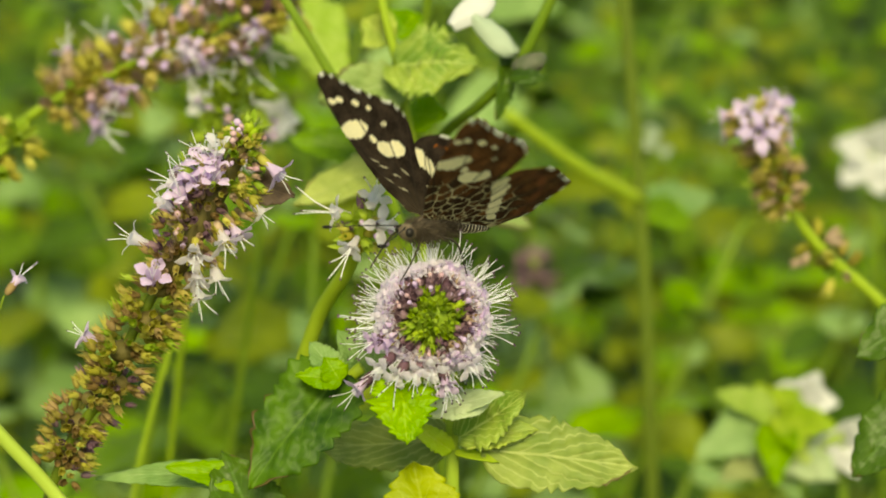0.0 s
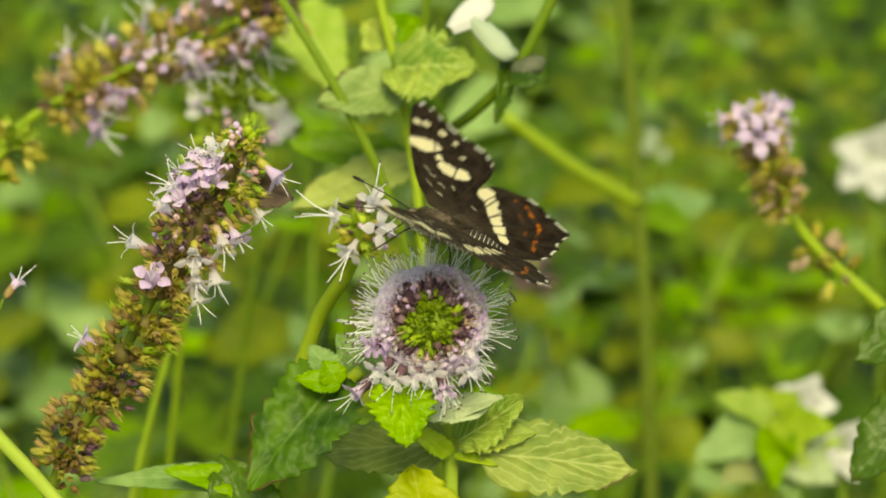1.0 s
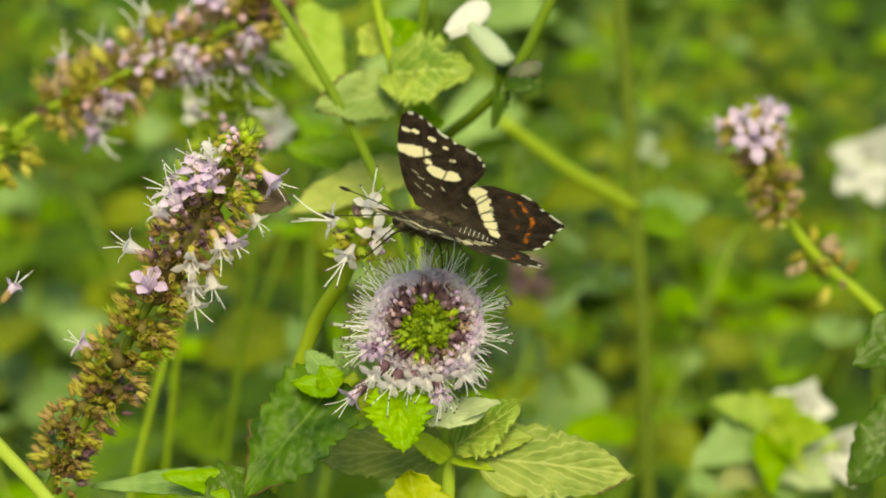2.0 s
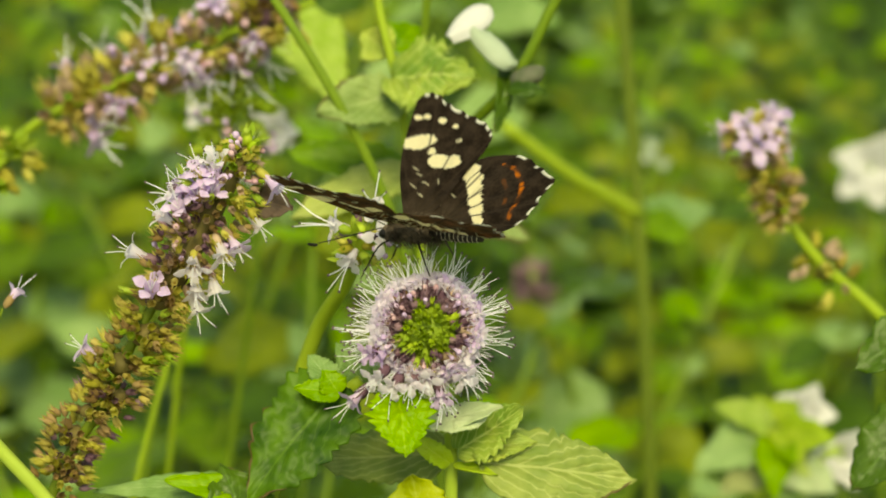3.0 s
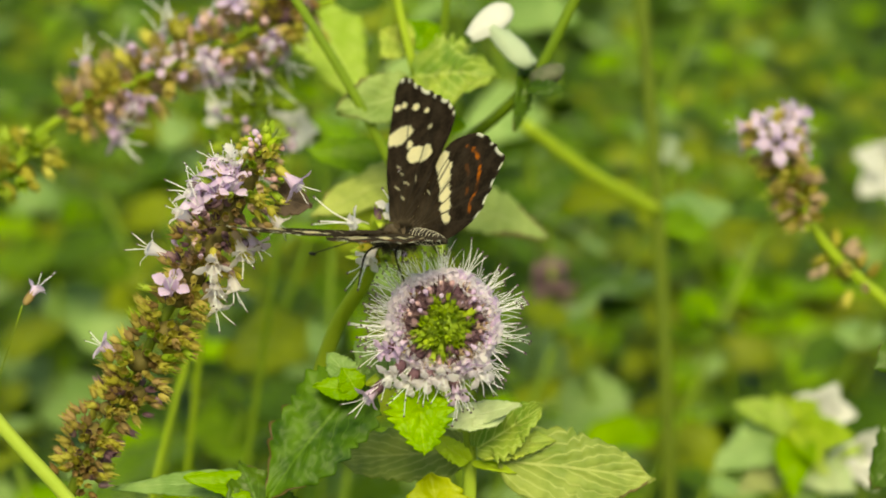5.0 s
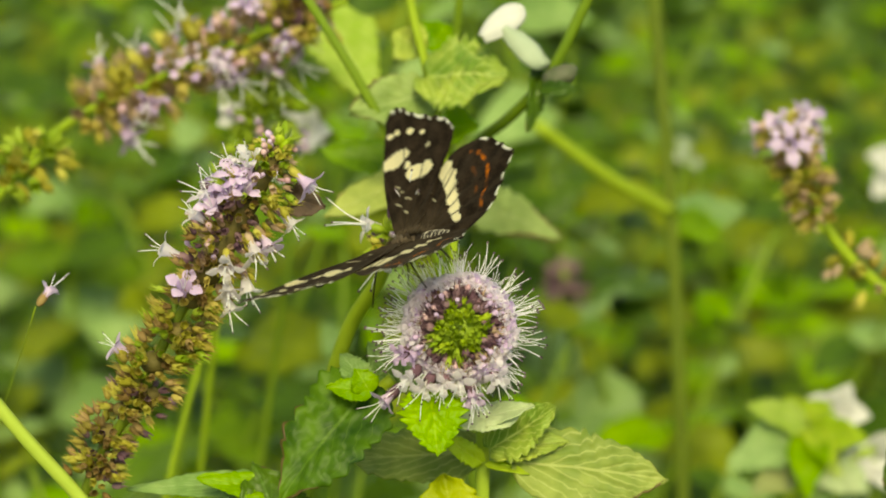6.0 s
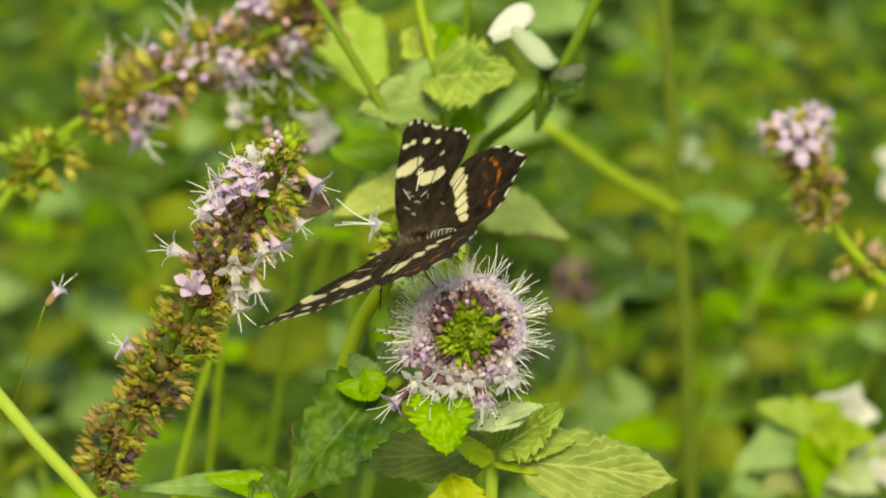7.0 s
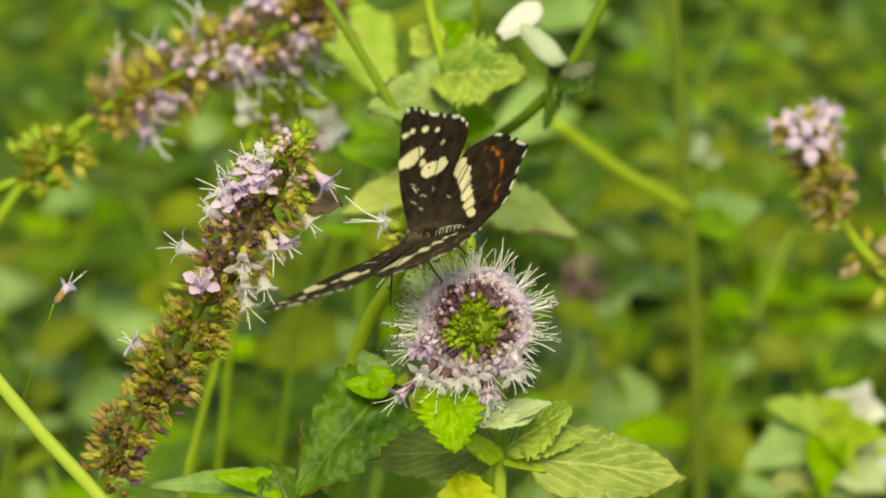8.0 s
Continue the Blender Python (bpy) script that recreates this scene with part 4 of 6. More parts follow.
bright = thing("mint_plant", (0.15, 0.25, 0.0), "bright young mint plant with a pale top", "plant")
stalk(bright, [(0.15, 0.25, 0.0), (0.0633, 0.1011, 0.4841), (0.0619, 0.1115, 0.5273), (0.0597, 0.1129, 0.5428)], 1.7, 1.4, STEM_PALE)
for k, (f, t, w, mt, dn) in enumerate((
        ((0.0596, 0.1123, 0.5441), (0.0498, 0.1063, 0.5510), 6.5, LEAF_FRESH, 0.3), ((0.0599, 0.1143, 0.5438), (0.0572, 0.1217, 0.5465), 6, LEAF_YELLOW, 0.2), ((0.0601, 0.1143, 0.5438), (0.0658, 0.1213, 0.5455), 6, LEAF_YELLOW, 0.2),
        ((0.0596, 0.1120, 0.5432), (0.0452, 0.1029, 0.5417), 10, LEAF_MINT, 0.3), ((0.0601, 0.1118, 0.5427), (0.0683, 0.1045, 0.5461), 8, LEAF_YELLOW, 0.3), ((0.0595, 0.1100, 0.5435), (0.0575, 0.0960, 0.5403), 7, LEAF_LIME, 0.4),
        ((0.0607, 0.1121, 0.5375), (0.0503, 0.1014, 0.5374), 8, LEAF_DULL, 0.3), ((0.0611, 0.1121, 0.5375), (0.0696, 0.1031, 0.5363), 9, LEAF_GREY, 0.3), ((0.0601, 0.1122, 0.5437), (0.0624, 0.1017, 0.5441), 6, LEAF_YELLOW, 0.4))):
    place_leaf(bright, f, t, (0.1 * (-1) ** k, -0.7, 0.7), w * 0.9, mt, dn, 0.25, 50 + k, "", 40, 14, 0.06, 0.16)

wr = random.Random(41)
for k in range(12):
    top = Vector((0.0599, 0.1127, 0.5423)) + Vector((0, 0, -0.003 * (k // 3)))
    a = k * 2.4
    tip = top + Vector((math.cos(a), 0.8 * math.sin(a) - 0.2, wr.uniform(-0.25, 0.35))) * wr.uniform(9, 15) * MM
    place_leaf(bright, top, tip, (wr.uniform(-0.4, 0.4), -0.6, 0.7), wr.uniform(4, 6), wr.choice((LEAF_FRESH, LEAF_LIME, LEAF_MINT, LEAF_YELLOW)), 0.2, 0.3, 90 + k, "", 24, 10, 0.06, 0.2)


def white_blossom(at, root, size, seed, label, mat=PETAL_WHITE):
    """Five loose white petals on a thin stalk."""
    th = thing("white_flower", root, label, "flower")
    stalk(th, [root, Vector(at).lerp(Vector(root), 0.5) + Vector((-0.02, 0, 0)), at], 0.9, 0.35 + 0.07 * size, STEM_DARK)
    o = Vector(at) - Vector(root)
    r = random.Random(seed)
    for k in range(5):
        a = k * 2 * math.pi / 5 + r.uniform(-0.2, 0.2)
        d = Vector((math.cos(a), -0.35, math.sin(a) * 0.8))
        part("petal", leaf_mesh(size * MM, size * 0.75 * MM, (mat,), 0.2, 0.25, 0, 14, 8, seed + k), None, th, "white petal", Matrix.Translation(o) @ span((0, 0, 0), d, (0, -1, 0.4)))


white_blossom((0.1037, 0.2500, 0.5498), (0.23, 0.36, 0.0), 11, 80, "blurred white flower between the mint stems")
white_blossom((0.0681, 0.1315, 0.5383), (0.16, 0.28, 0.0), 7, 81, "white flower beside a bright mint top")
white_blossom((0.0727, 0.1150, 0.5367), (0.19, 0.26, 0.0), 7, 82, "white flower low beside the mint leaves")
white_blossom((0.0579, 0.2970, 0.5398), (0.24, 0.5, 0.0), 6, 83, "small far pale flower", LIP_GREEN)
white_blossom((-0.0398, 0.1072, 0.6031), (-0.12, 0.2, 0.0), 3.6, 84, "tiny pale flower behind the mint spike")
white_blossom((-0.0281, 0.1066, 0.6013), (-0.08, 0.2, 0.0), 4.4, 85, "small pale flower behind the mint spike")

# ---- mint bed behind ----
NEAR_LEAVES = [leaf_mesh(17 * MM, 10 * MM, (mt,), 0.2, 0.25, 7, 14, 6, 75 + k, 0.05, 0.16) for k, mt in enumerate((LEAF_LIME, LEAF_MOSS, LEAF_MINT, LEAF_DARK, LEAF, LEAF_MOSS))]
FAR_LEAVES = [leaf_mesh(27 * MM, 15 * MM, (mt,), 0.25, 0.25, 8, 14, 6, 60 + k) for k, mt in enumerate((LEAF_FAR, LEAF_FAR, LEAF_DARK, LEAF_LIME, LEAF_MOSS, LEAF_MOSS, LEAF_DARK, LEAF_MINT))]


def far_mint(x, y, h, seed, leaves=FAR_LEAVES):
    r = random.Random(seed)
    th = thing("mint_plant", (x, y, 0), "green mint plant in the bed behind", "plant", "mint bed")
    lean = Vector((r.uniform(-0.16, 0.16), r.uniform(-0.05, 0.08), h))
    bm = bmesh.new()
    pts = curve_points([Vector((0, 0, 0)), Vector((lean.x * 0.3, lean.y * 0.3, h * 0.5)), lean], 4)
    tube(bm, pts, 1.4 * MM, 0.7 * MM, 6)
    part("stem", bm, STEM_DARK, th)
    z, k, turn = h, 0, r.uniform(0, 3)
    while z > h - 0.26:
        f = z / h
        p = Vector((lean.x * f * f, lean.y * f * f, z))
        sc = min(1.25, 0.45 + (h - z) * 6) * r.uniform(0.8, 1.15)
        for s in (0, math.pi):
            a = turn + s + r.uniform(-0.3, 0.3)
            d = Vector((math.cos(a), math.sin(a), r.uniform(-0.25, 0.45)))
            part("leaf", r.choice(leaves), None, th, "", Matrix.Translation(p) @ span((0, 0, 0), d, (r.uniform(-0.5, 0.6), r.uniform(-0.9, 0.1), 0.75)) @ Matrix.Scale(sc, 4))
        turn += math.pi / 2
        z -= r.uniform(0.018, 0.03)


for k in range(270):
    y = 0.2 + 1.3 * (k / 270) ** 1.3
    x = rng.uniform(-1, 1) * (0.1 + 0.28 * y)
    if noise.noise(Vector((x * 7, y * 5, 1.7))) < -0.12:
        continue
    top = 0.70 - 0.364 * (y + 0.23) + 0.12 * (y + 0.23)
    far_mint(x, y, min(0.72, max(0.4, top + rng.uniform(-0.16, 0.05))), 100 + k)

# young mints of lower growth between the bed and the flowers
for k in range(26):
    x, y = rng.uniform(-0.12, 0.17), rng.uniform(0.1, 0.3)
    far_mint(x, y, 0.7 - 0.364 * (y + 0.23) - 0.06 * (y + 0.23) + rng.uniform(-0.05, 0.02), 500 + k, NEAR_LEAVES)

# low leaves that fill the bed down to the soil and out to the distance
cr = random.Random(21)
bm = bmesh.new()
uvl = bm.loops.layers.uv.new("UVMap")
for k in range(24000):
    y = 0.3 + 5.5 * cr.random() ** 1.8 if k < 9000 else cr.uniform(-1.6, 5.8)
    p = Vector((cr.uniform(-1, 1) * (0.7 + 0.34 * y if k < 9000 else 2.6), y, cr.uniform(0.02, 0.17 + 0.05 * min(1, abs(y))) + 0.10 * max(0, noise.noise(Vector((y * 2.1, k * 0.0001, 3)))) * (1 + max(0, y))))
    y = max(0, y)
    a = cr.uniform(0, 6.28)
    ln, w = cr.uniform(22, 46) * MM * (1 + 0.6 * y), cr.uniform(5, 11) * MM * (1 + 0.6 * y)
    x = Vector((math.cos(a), math.sin(a), cr.uniform(-0.3, 0.5))).normalized()
    n_ = Vector((cr.uniform(-0.4, 0.4), cr.uniform(-0.7, 0.1), 1))
    n_ = (n_ - x * n_.dot(x)).normalized()
    q = n_.cross(x)
    mid = [bm.verts.new(p + x * ln * t - n_ * ln * 0.2 * t * t) for t in (0, 0.4, 0.75, 1)]
    sides = [[bm.verts.new(p + x * ln * t + q * w * s * f - n_ * ln * 0.2 * t * t + n_ * w * 0.3) for t, f in ((0.2, 0.8), (0.45, 1.0), (0.75, 0.65))] for s in (-1, 1)]
    for s, flip in ((sides[0], False), (sides[1], True)):
        for c in ((mid[0], s[0], s[1], mid[1]), (mid[1], s[1], s[2], mid[2]), (mid[2], s[2], mid[3])):
            bm.faces.new(c[::-1] if flip else c)
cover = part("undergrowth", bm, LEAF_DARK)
tagged(cover, "dense low green leaves between the mint stems", "undergrowth", kind="stuff")


# the bed's further mint stems, out to both sides
br = random.Random(33)
bm = bmesh.new()
uvl = bm.loops.layers.uv.new("UVMap")
for k in range(420):
    x, y = br.uniform(-1.3, 1.3), br.uniform(-0.1, 2.2)
    if abs(x) < 0.13 + 0.31 * max(0.0, y) or (abs(x) < 0.35 and y < 0.1):
        continue
    h = br.uniform(0.42, 0.6)
    tip = Vector((x + br.uniform(-0.05, 0.05), y + br.uniform(-0.05, 0.05), h))
    tube(bm, [Vector((x, y, 0)), tip], 1.6 * MM, 1.0 * MM, 5)
    for j in range(22):
        p = Vector((x, y, 0)).lerp(tip, 1 - 0.025 * j)
        a = j // 2 * 1.57 + j % 2 * math.pi + br.uniform(-0.3, 0.3)
        d = Vector((math.cos(a), math.sin(a), br.uniform(-0.2, 0.4))).normalized()
        q = d.cross(Vector((0, 0, 1))).normalized()
        ln = br.uniform(18, 34) * MM
        c = [bm.verts.new(p), bm.verts.new(p + d * ln * 0.4 + q * ln * 0.27), bm.verts.new(p + d * ln - Vector((0, 0, ln * 0.2))), bm.verts.new(p + d * ln * 0.4 - q * ln * 0.27)]
        bm.faces.new((c[0], c[1], c[2]))
        bm.faces.new((c[0], c[2], c[3]))
bed = part("mint_bed", bm, LEAF_FAR)
tagged(bed, "dense bed of green mint around the flowers", "mint bed", kind="stuff")


# ---- butterfly ----
def wing_outline(pts, scallop, a, b, count):
    line = curve_points([Vector((x, y, 0)) for x, y in pts], 22)
    out = []
    n = len(line) - 1
    for i, p in enumerate(line):
        u = i / n
        if a < u < b:
            q = (u - a) / (b - a)
            d = Vector((line[min(i + 1, n)] - line[max(i - 1, 0)])).normalized()
            nrm = Vector((-d.y, d.x, 0))
            p = p + nrm * scallop * (abs(math.sin(math.pi * q * count)) - 0.5) * min(1, 8 * q, 8 * (1 - q))
        out.append(p)
    return out, (a, b, count)


def ell(X, Y, x, y, rx, ry, turn=0.0):
    c, s = math.cos(turn), math.sin(turn)
    u, v = (X - x) * c + (Y - y) * s, -(X - x) * s + (Y - y) * c
    return np.sqrt((u / rx) ** 2 + (v / ry) ** 2)


def seg(X, Y, pts):
    """Distance to a broken line."""
    best = np.full(X.shape, 99.0)
    for (x0, y0), (x1, y1) in zip(pts, pts[1:]):
        dx, dy = x1 - x0, y1 - y0
        t = np.clip(((X - x0) * dx + (Y - y0) * dy) / (dx * dx + dy * dy), 0, 1)
        best = np.minimum(best, np.hypot(X - x0 - t * dx, Y - y0 - t * dy))
    return best


def wave(X, Y, k):
    return np.sin(X * 3.1 * k + 1.3 * np.sin(Y * 2.3 * k)) * np.sin(Y * 2.7 * k + 1.7 * np.sin(X * 1.9 * k + 2))


CREAM, DARK, RUST, ORANGE, WHITE = (0.9, 0.82, 0.6), (0.046, 0.032, 0.024), (0.27, 0.105, 0.038), (0.75, 0.2, 0.02), (0.82, 0.8, 0.74)


def smooth(v, edge, soft):
    return np.clip((edge - v) / soft + 0.5, 0, 1)


def pigments(X, Y, R, U, fore, under, rim):
    wob = 0.12 * wave(X, Y, 1.3) + 0.06 * wave(X, Y, 3.1)
    col = np.zeros(X.shape + (3,))
    col[:] = RUST if under else DARK
    shade = 0.75 + 0.35 * wave(X, Y, 0.5) + 0.2 * wave(X, Y, 2.0)
    col *= np.clip(shade, 0.4, 1.5)[..., None]

    def lay(mask, c):
        col[:] = col * (1 - mask[..., None]) + np.array(c) * mask[..., None]

    if under:
        dark = np.clip(0.5 + 0.9 * wave(X, Y, 0.33), 0, 1) * 0.35
        lay(dark, (0.05, 0.025, 0.014))
    # pale veins and cross lines near the base
    ang = np.arctan2(Y, X - (2.5 if fore else -0.5))
    rad = np.hypot(X - (2.5 if fore else -0.5), Y)
    if under:
        # net of pale lines round rust and brown cells
        cr = random.Random(17 if fore else 19)
        first, second = np.full(X.shape, 99.0), np.full(X.shape, 99.0)
        tone = np.zeros(X.shape)
        for gi in range(12):
            for gj in range(14):
                cx, cy, ct = gi * 1.3 + cr.uniform(-0.5, 0.5), -2.2 + gj * 0.42 + cr.uniform(-0.14, 0.14), cr.random()
                d = np.hypot((rad - cx) * 0.75, (ang - cy) * np.maximum(rad, 1.5))
                tone = np.where(d < first, ct, tone)
                second = np.where(d < first, first, np.minimum(second, d))
                first = np.minimum(first, d)
        lay((tone > 0.42) * smooth(rad, 9, 3.0) * 0.75, (0.045, 0.022, 0.013))
        lay(smooth(second - first, 0.12, 0.09) * smooth(rad, 7.6, 2.5), (0.88, 0.76, 0.5))
    else:
        lay(smooth(rad, 3.2, 3.0) * 0.4, (0.11, 0.08, 0.055))
        near = np.full(X.shape, 9.0)
        for x, y, t in ((6.4, 6.6, 0.3), (5.4, 5.9, 0.2), (5.2, 4.2, 0.3), (4.0, 4.9, 0.2), (3.6, 3.2, 0.4), (2.6, 5.6, 0.9)) if fore else ((-0.6, 4.4, 0.5), (-2.8, 5.6, 1.0)):
            near = np.minimum(near, ell(X, Y, x, y, 0.6, 0.085, t))
        lay(smooth(near, 0.95, 0.5) * 0.7, CREAM)
    if fore:
        d = np.minimum.reduce([
            ell(X, Y, 8.2, 10.2, 1.95, 1.05, -0.42), ell(X, Y, 10.0, 9.3, 0.5, 0.8),
            ell(X, Y, 4.5, 8.3, 1.1, 0.95, -0.15), ell(X, Y, 2.8, 8.6, 1.15, 0.95, -0.15), ell(X, Y, 5.9, 9.3, 0.5, 0.45), ell(X, Y, 3.7, 8.45, 0.9, 0.85, -0.15),
            ell(X, Y, 7.1, 13.7, 0.5, 0.42), ell(X, Y, 5.2, 13.5, 0.34, 0.3), ell(X, Y, 3.6, 11.7, 0.34, 0.32), ell(X, Y, 10.4, 13.4, 0.55, 0.36), ell(X, Y, 9.3, 13.8, 0.5, 0.34)])
        lay(smooth(d + 0.9 * wob, 1.06, 0.14), CREAM)
    else:
        bd = seg(X, Y, ((-0.6, 8.3), (-1.8, 7.0), (-3.3, 4.6), (-5.6, 1.4)))
        width = 0.44 + 0.07 * Y + 0.1 * wave(X * 2, Y * 2, 1.0)
        lay(smooth(bd / width + 1.8 * wob, 1.05, 0.16), CREAM)
        split = np.abs(((ang * 3.1 + 0.25 + 0.05 * np.sin(rad * 2)) % 1) - 0.5) * rad / 3.1
        lay(smooth(split, 0.085, 0.06) * smooth(bd / width, 1.15, 0.2) * 0.85, (0.06, 0.035, 0.02))
        od = seg(X, Y, ((-4.0, 10.2), (-5.9, 9.8), (-7.7, 8.0), (-8.4, 6.2), (-8.5, 4.4), (-8.9, 2.6)))
        gap = np.clip(0.55 + 1.5 * wave(X, Y, 0.55), 0.05, 1)
        if under:
            lay(smooth(od / 0.5 + 2 * wob, 1.0, 0.5) * 0.5, (0.3, 0.1, 0.05))
        else:
            lay(smooth(od / 0.24 + 3 * wob, 1.0, 0.5) * gap * 0.95, ORANGE)
            od2 = seg(X, Y, ((-5.2, 8.0), (-6.6, 6.6), (-7.2, 4.6)))
            lay(smooth(od2 / 0.22 + 2 * wob, 1.0, 0.4) * gap * 0.2, ORANGE)
    vein = np.abs(((ang * 3.4 + 0.5) % 1) - 0.5) * rad / 3.4
    lay(smooth(vein, 0.13, 0.08) * smooth(-rad, -4.0, 2.0) * 0.7, (0.05, 0.03, 0.02) if under else DARK)
    a, b, count = rim
    q = np.clip((U - a) / (b - a), 0, 1)
    on = (U > a) & (U < b)
    dots = np.abs(((q * count + 0.12 * np.sin(q * 23)) % 1) - 0.5) * 2
    lay(smooth(dots, 0.5 + 0.25 * np.sin(q * 17 + 1), 0.25) * smooth(1 - R, 0.045 if under else 0.028, 0.012) * on, WHITE)
    return col


def wing_mesh(name, pts, hinge, fore, side, rim):
    """Two sheets of scales, upper and under, closed round the rim, flat in the wing's own plane."""
    dx, ky = (0.45, 1.035) if fore else (0.75, 1.0)
    line, rim = wing_outline([(x + dx, y * ky) for x, y in pts], 0.26, *rim)
    nu, nr = len(line), 84
    L = np.array([(p.x, p.y) for p in line])
    rr = np.linspace(0, 1, nr) ** 0.75
    X = hinge[0] + rr[:, None] * (L[None, :, 0] - hinge[0])
    Y = hinge[1] + rr[:, None] * (L[None, :, 1] - hinge[1])
    U = np.repeat(np.linspace(0, 1, nu)[None], nr, 0)
    Rr = np.repeat(rr[:, None], nu, 1)
    ang = np.arctan2(Y - hinge[1], X - hinge[0])
    rad = np.hypot(Y - hinge[1], X - hinge[0])
    Z = 0.10 * np.sin(ang * 17) * np.minimum(1, rad / 5) + 0.012 * rad * rad * (0.35 if fore else 0.25) + (0.12 if fore else -0.05)
    verts, faces, cols = [], [], []
    px = 0 if fore else -1.5
    for s, dz in ((0, 0.03), (1, -0.03)):
        off = s * nu * nr
        thin = np.where(Rr > 0.995, 0.2, 1.0)
        V = np.stack([X - px, Y * side, Z + dz * thin], -1).reshape(-1, 3) * MM
        verts.append(V)
        cols.append(pigments(X - dx, Y / ky, Rr, U, fore, s == 1, rim).reshape(-1, 3))
        i, j = np.meshgrid(np.arange(nr - 1), np.arange(nu - 1), indexing="ij")
        a = off + i * nu + j
        q = np.stack([a, a + nu, a + nu + 1, a + 1], -1).reshape(-1, 4)
        faces.append(q if (s == 0) == (side < 0) else q[:, ::-1])
    j = np.arange(nu - 1)
    a, b = (nr - 1) * nu + j, nu * nr + (nr - 1) * nu + j
    q = np.stack([a, b, b + 1, a + 1], -1)
    faces.append(q if side < 0 else q[:, ::-1])
    me = bpy.data.meshes.new(name)
    me.from_pydata(np.concatenate(verts).tolist(), [], np.concatenate(faces).tolist())
    at = me.attributes.new("pigment", "FLOAT_COLOR", "POINT")
    c = np.concatenate(cols)
    at.data.foreach_set("color", np.c_[np.clip(c, 0, 1), np.ones(len(c))].astype(np.float32).ravel())
    for p in me.polygons:
        p.use_smooth = True
    me.materials.append(WING)
    me.materials.append(WING_UNDER)
    count = (nr - 1) * (nu - 1)
    me.polygons.foreach_set("material_index", [0] * count + [1] * (len(me.polygons) - count))
    return me


FORE = [(4.0, 0.3), (7.3, 4.6), (9.9, 9.6), (11.4, 14.0), (11.8, 15.9), (11.2, 16.9), (9.8, 17.0), (7.8, 16.2), (5.4, 15.7), (3.0, 15.1), (1.0, 14.4), (0.0, 13.4), (-0.3, 11.5), (0.1, 8.0), (0.1, 4.0), (0.6, 0.3)]
HIND = [(1.2, 0.3), (1.9, 3.6), (1.2, 7.2), (-0.8, 10.2), (-3.4, 11.7), (-5.6, 11.9), (-7.6, 11.3), (-9.4, 10.4), (-11.4, 9.0), (-10.9, 7.0), (-11.2, 5.2), (-10.8, 3.2), (-9.9, 1.2), (-7.0, -0.7), (-4.2, -1.25), (-1.4, -0.8)]
butterfly = new("butterfly")
butterfly.empty_display_size = 0.005
tagged(butterfly, "dark brown butterfly with cream bands perched on the flower head", "butterfly")
wings = {}
for tag, side in (("r", -1), ("l", 1)):
    wings["f" + tag] = part("forewing", wing_mesh("forewing", FORE, (2.6, 0.0), True, side, (0.31, 0.75, 8)), None, butterfly, "dark forewing with cream spots")
    wings["h" + tag] = part("hindwing", wing_mesh("hindwing", HIND, (-0.6, 0.0), False, side, (0.31, 0.80, 7)), None, butterfly, "dark hindwing with cream band and orange line")
bm = bmesh.new()
blob(bm, (2.2 * MM, 0, -0.85 * MM), 1.0 * MM, (2.5, 1.2, 1.5), 20, 14)
part("thorax", bm, HAIR, butterfly, "furry dark brown thorax")
bm = bmesh.new()
blob(bm, (5.3 * MM, 0, -1.4 * MM), 1.0 * MM, (0.95, 1.15, 0.95), 16, 12)
headp = part("head", bm, HAIR, butterfly)
for s in (-1, 1):
    bm = bmesh.new()
    blob(bm, (5.65 * MM, s * 0.85 * MM, -1.3 * MM), 0.55 * MM, (1, 0.8, 1), 12, 8)
    part("eye", bm, CHITIN, headp, "dark eye")
    bm = bmesh.new()
    line = curve_points([Vector((6.0, s * 0.4, -0.8)) * MM, Vector((9.0, s * 2.6, -1.3)) * MM, Vector((12.6, s * 4.8, -2.0)) * MM], 6)
    tube(bm, line, 0.075 * MM, 0.06 * MM, 6)
    blob(bm, line[-1], 0.21 * MM, (3.6, 1, 1), 8, 6)
    part("antenna", bm, CHITIN, headp, "thin dark clubbed antenna")
bm = bmesh.new()
pts = [Vector((-0.2 - 6.3 * k / 12, 0, -0.45 - 0.3 * (k / 12) ** 2)) * MM for k in range(13)]
n0 = 14
rings = []
for k, p in enumerate(pts):
    r = (0.9 * math.sin(math.pi * (0.28 + 0.66 * k / 12)) ** 0.7 * (1 + 0.04 * (-1) ** k)) * MM
    rings.append([bm.verts.new(p + Vector((0, math.cos(2 * math.pi * q / n0) * r, math.sin(2 * math.pi * q / n0) * r))) for q in range(n0)])
for a, b in zip(rings, rings[1:]):
    for q in range(n0):
        bm.faces.new((a[q], a[(q + 1) % n0], b[(q + 1) % n0], b[q]))
bm.faces.new(rings[0][::-1])
bm.faces.new(rings[-1])
abdomen = part("abdomen", bm, ABDOMEN, butterfly, "dark abdomen with pale rings")
for k in range(2, 12, 1):
    bm = bmesh.new()
    r = 0.91 * math.sin(math.pi * (0.28 + 0.66 * k / 12)) ** 0.7 * MM
    loop = [pts[k] + Vector((0, math.cos(2 * math.pi * q / 20) * r, math.sin(2 * math.pi * q / 20) * r)) for q in range(21)]
    tube(bm, loop, 0.032 * MM, 0.032 * MM, 5)
    part("ring", bm, RING, abdomen, "pale ring")
bm = bmesh.new()
hr = random.Random(3)
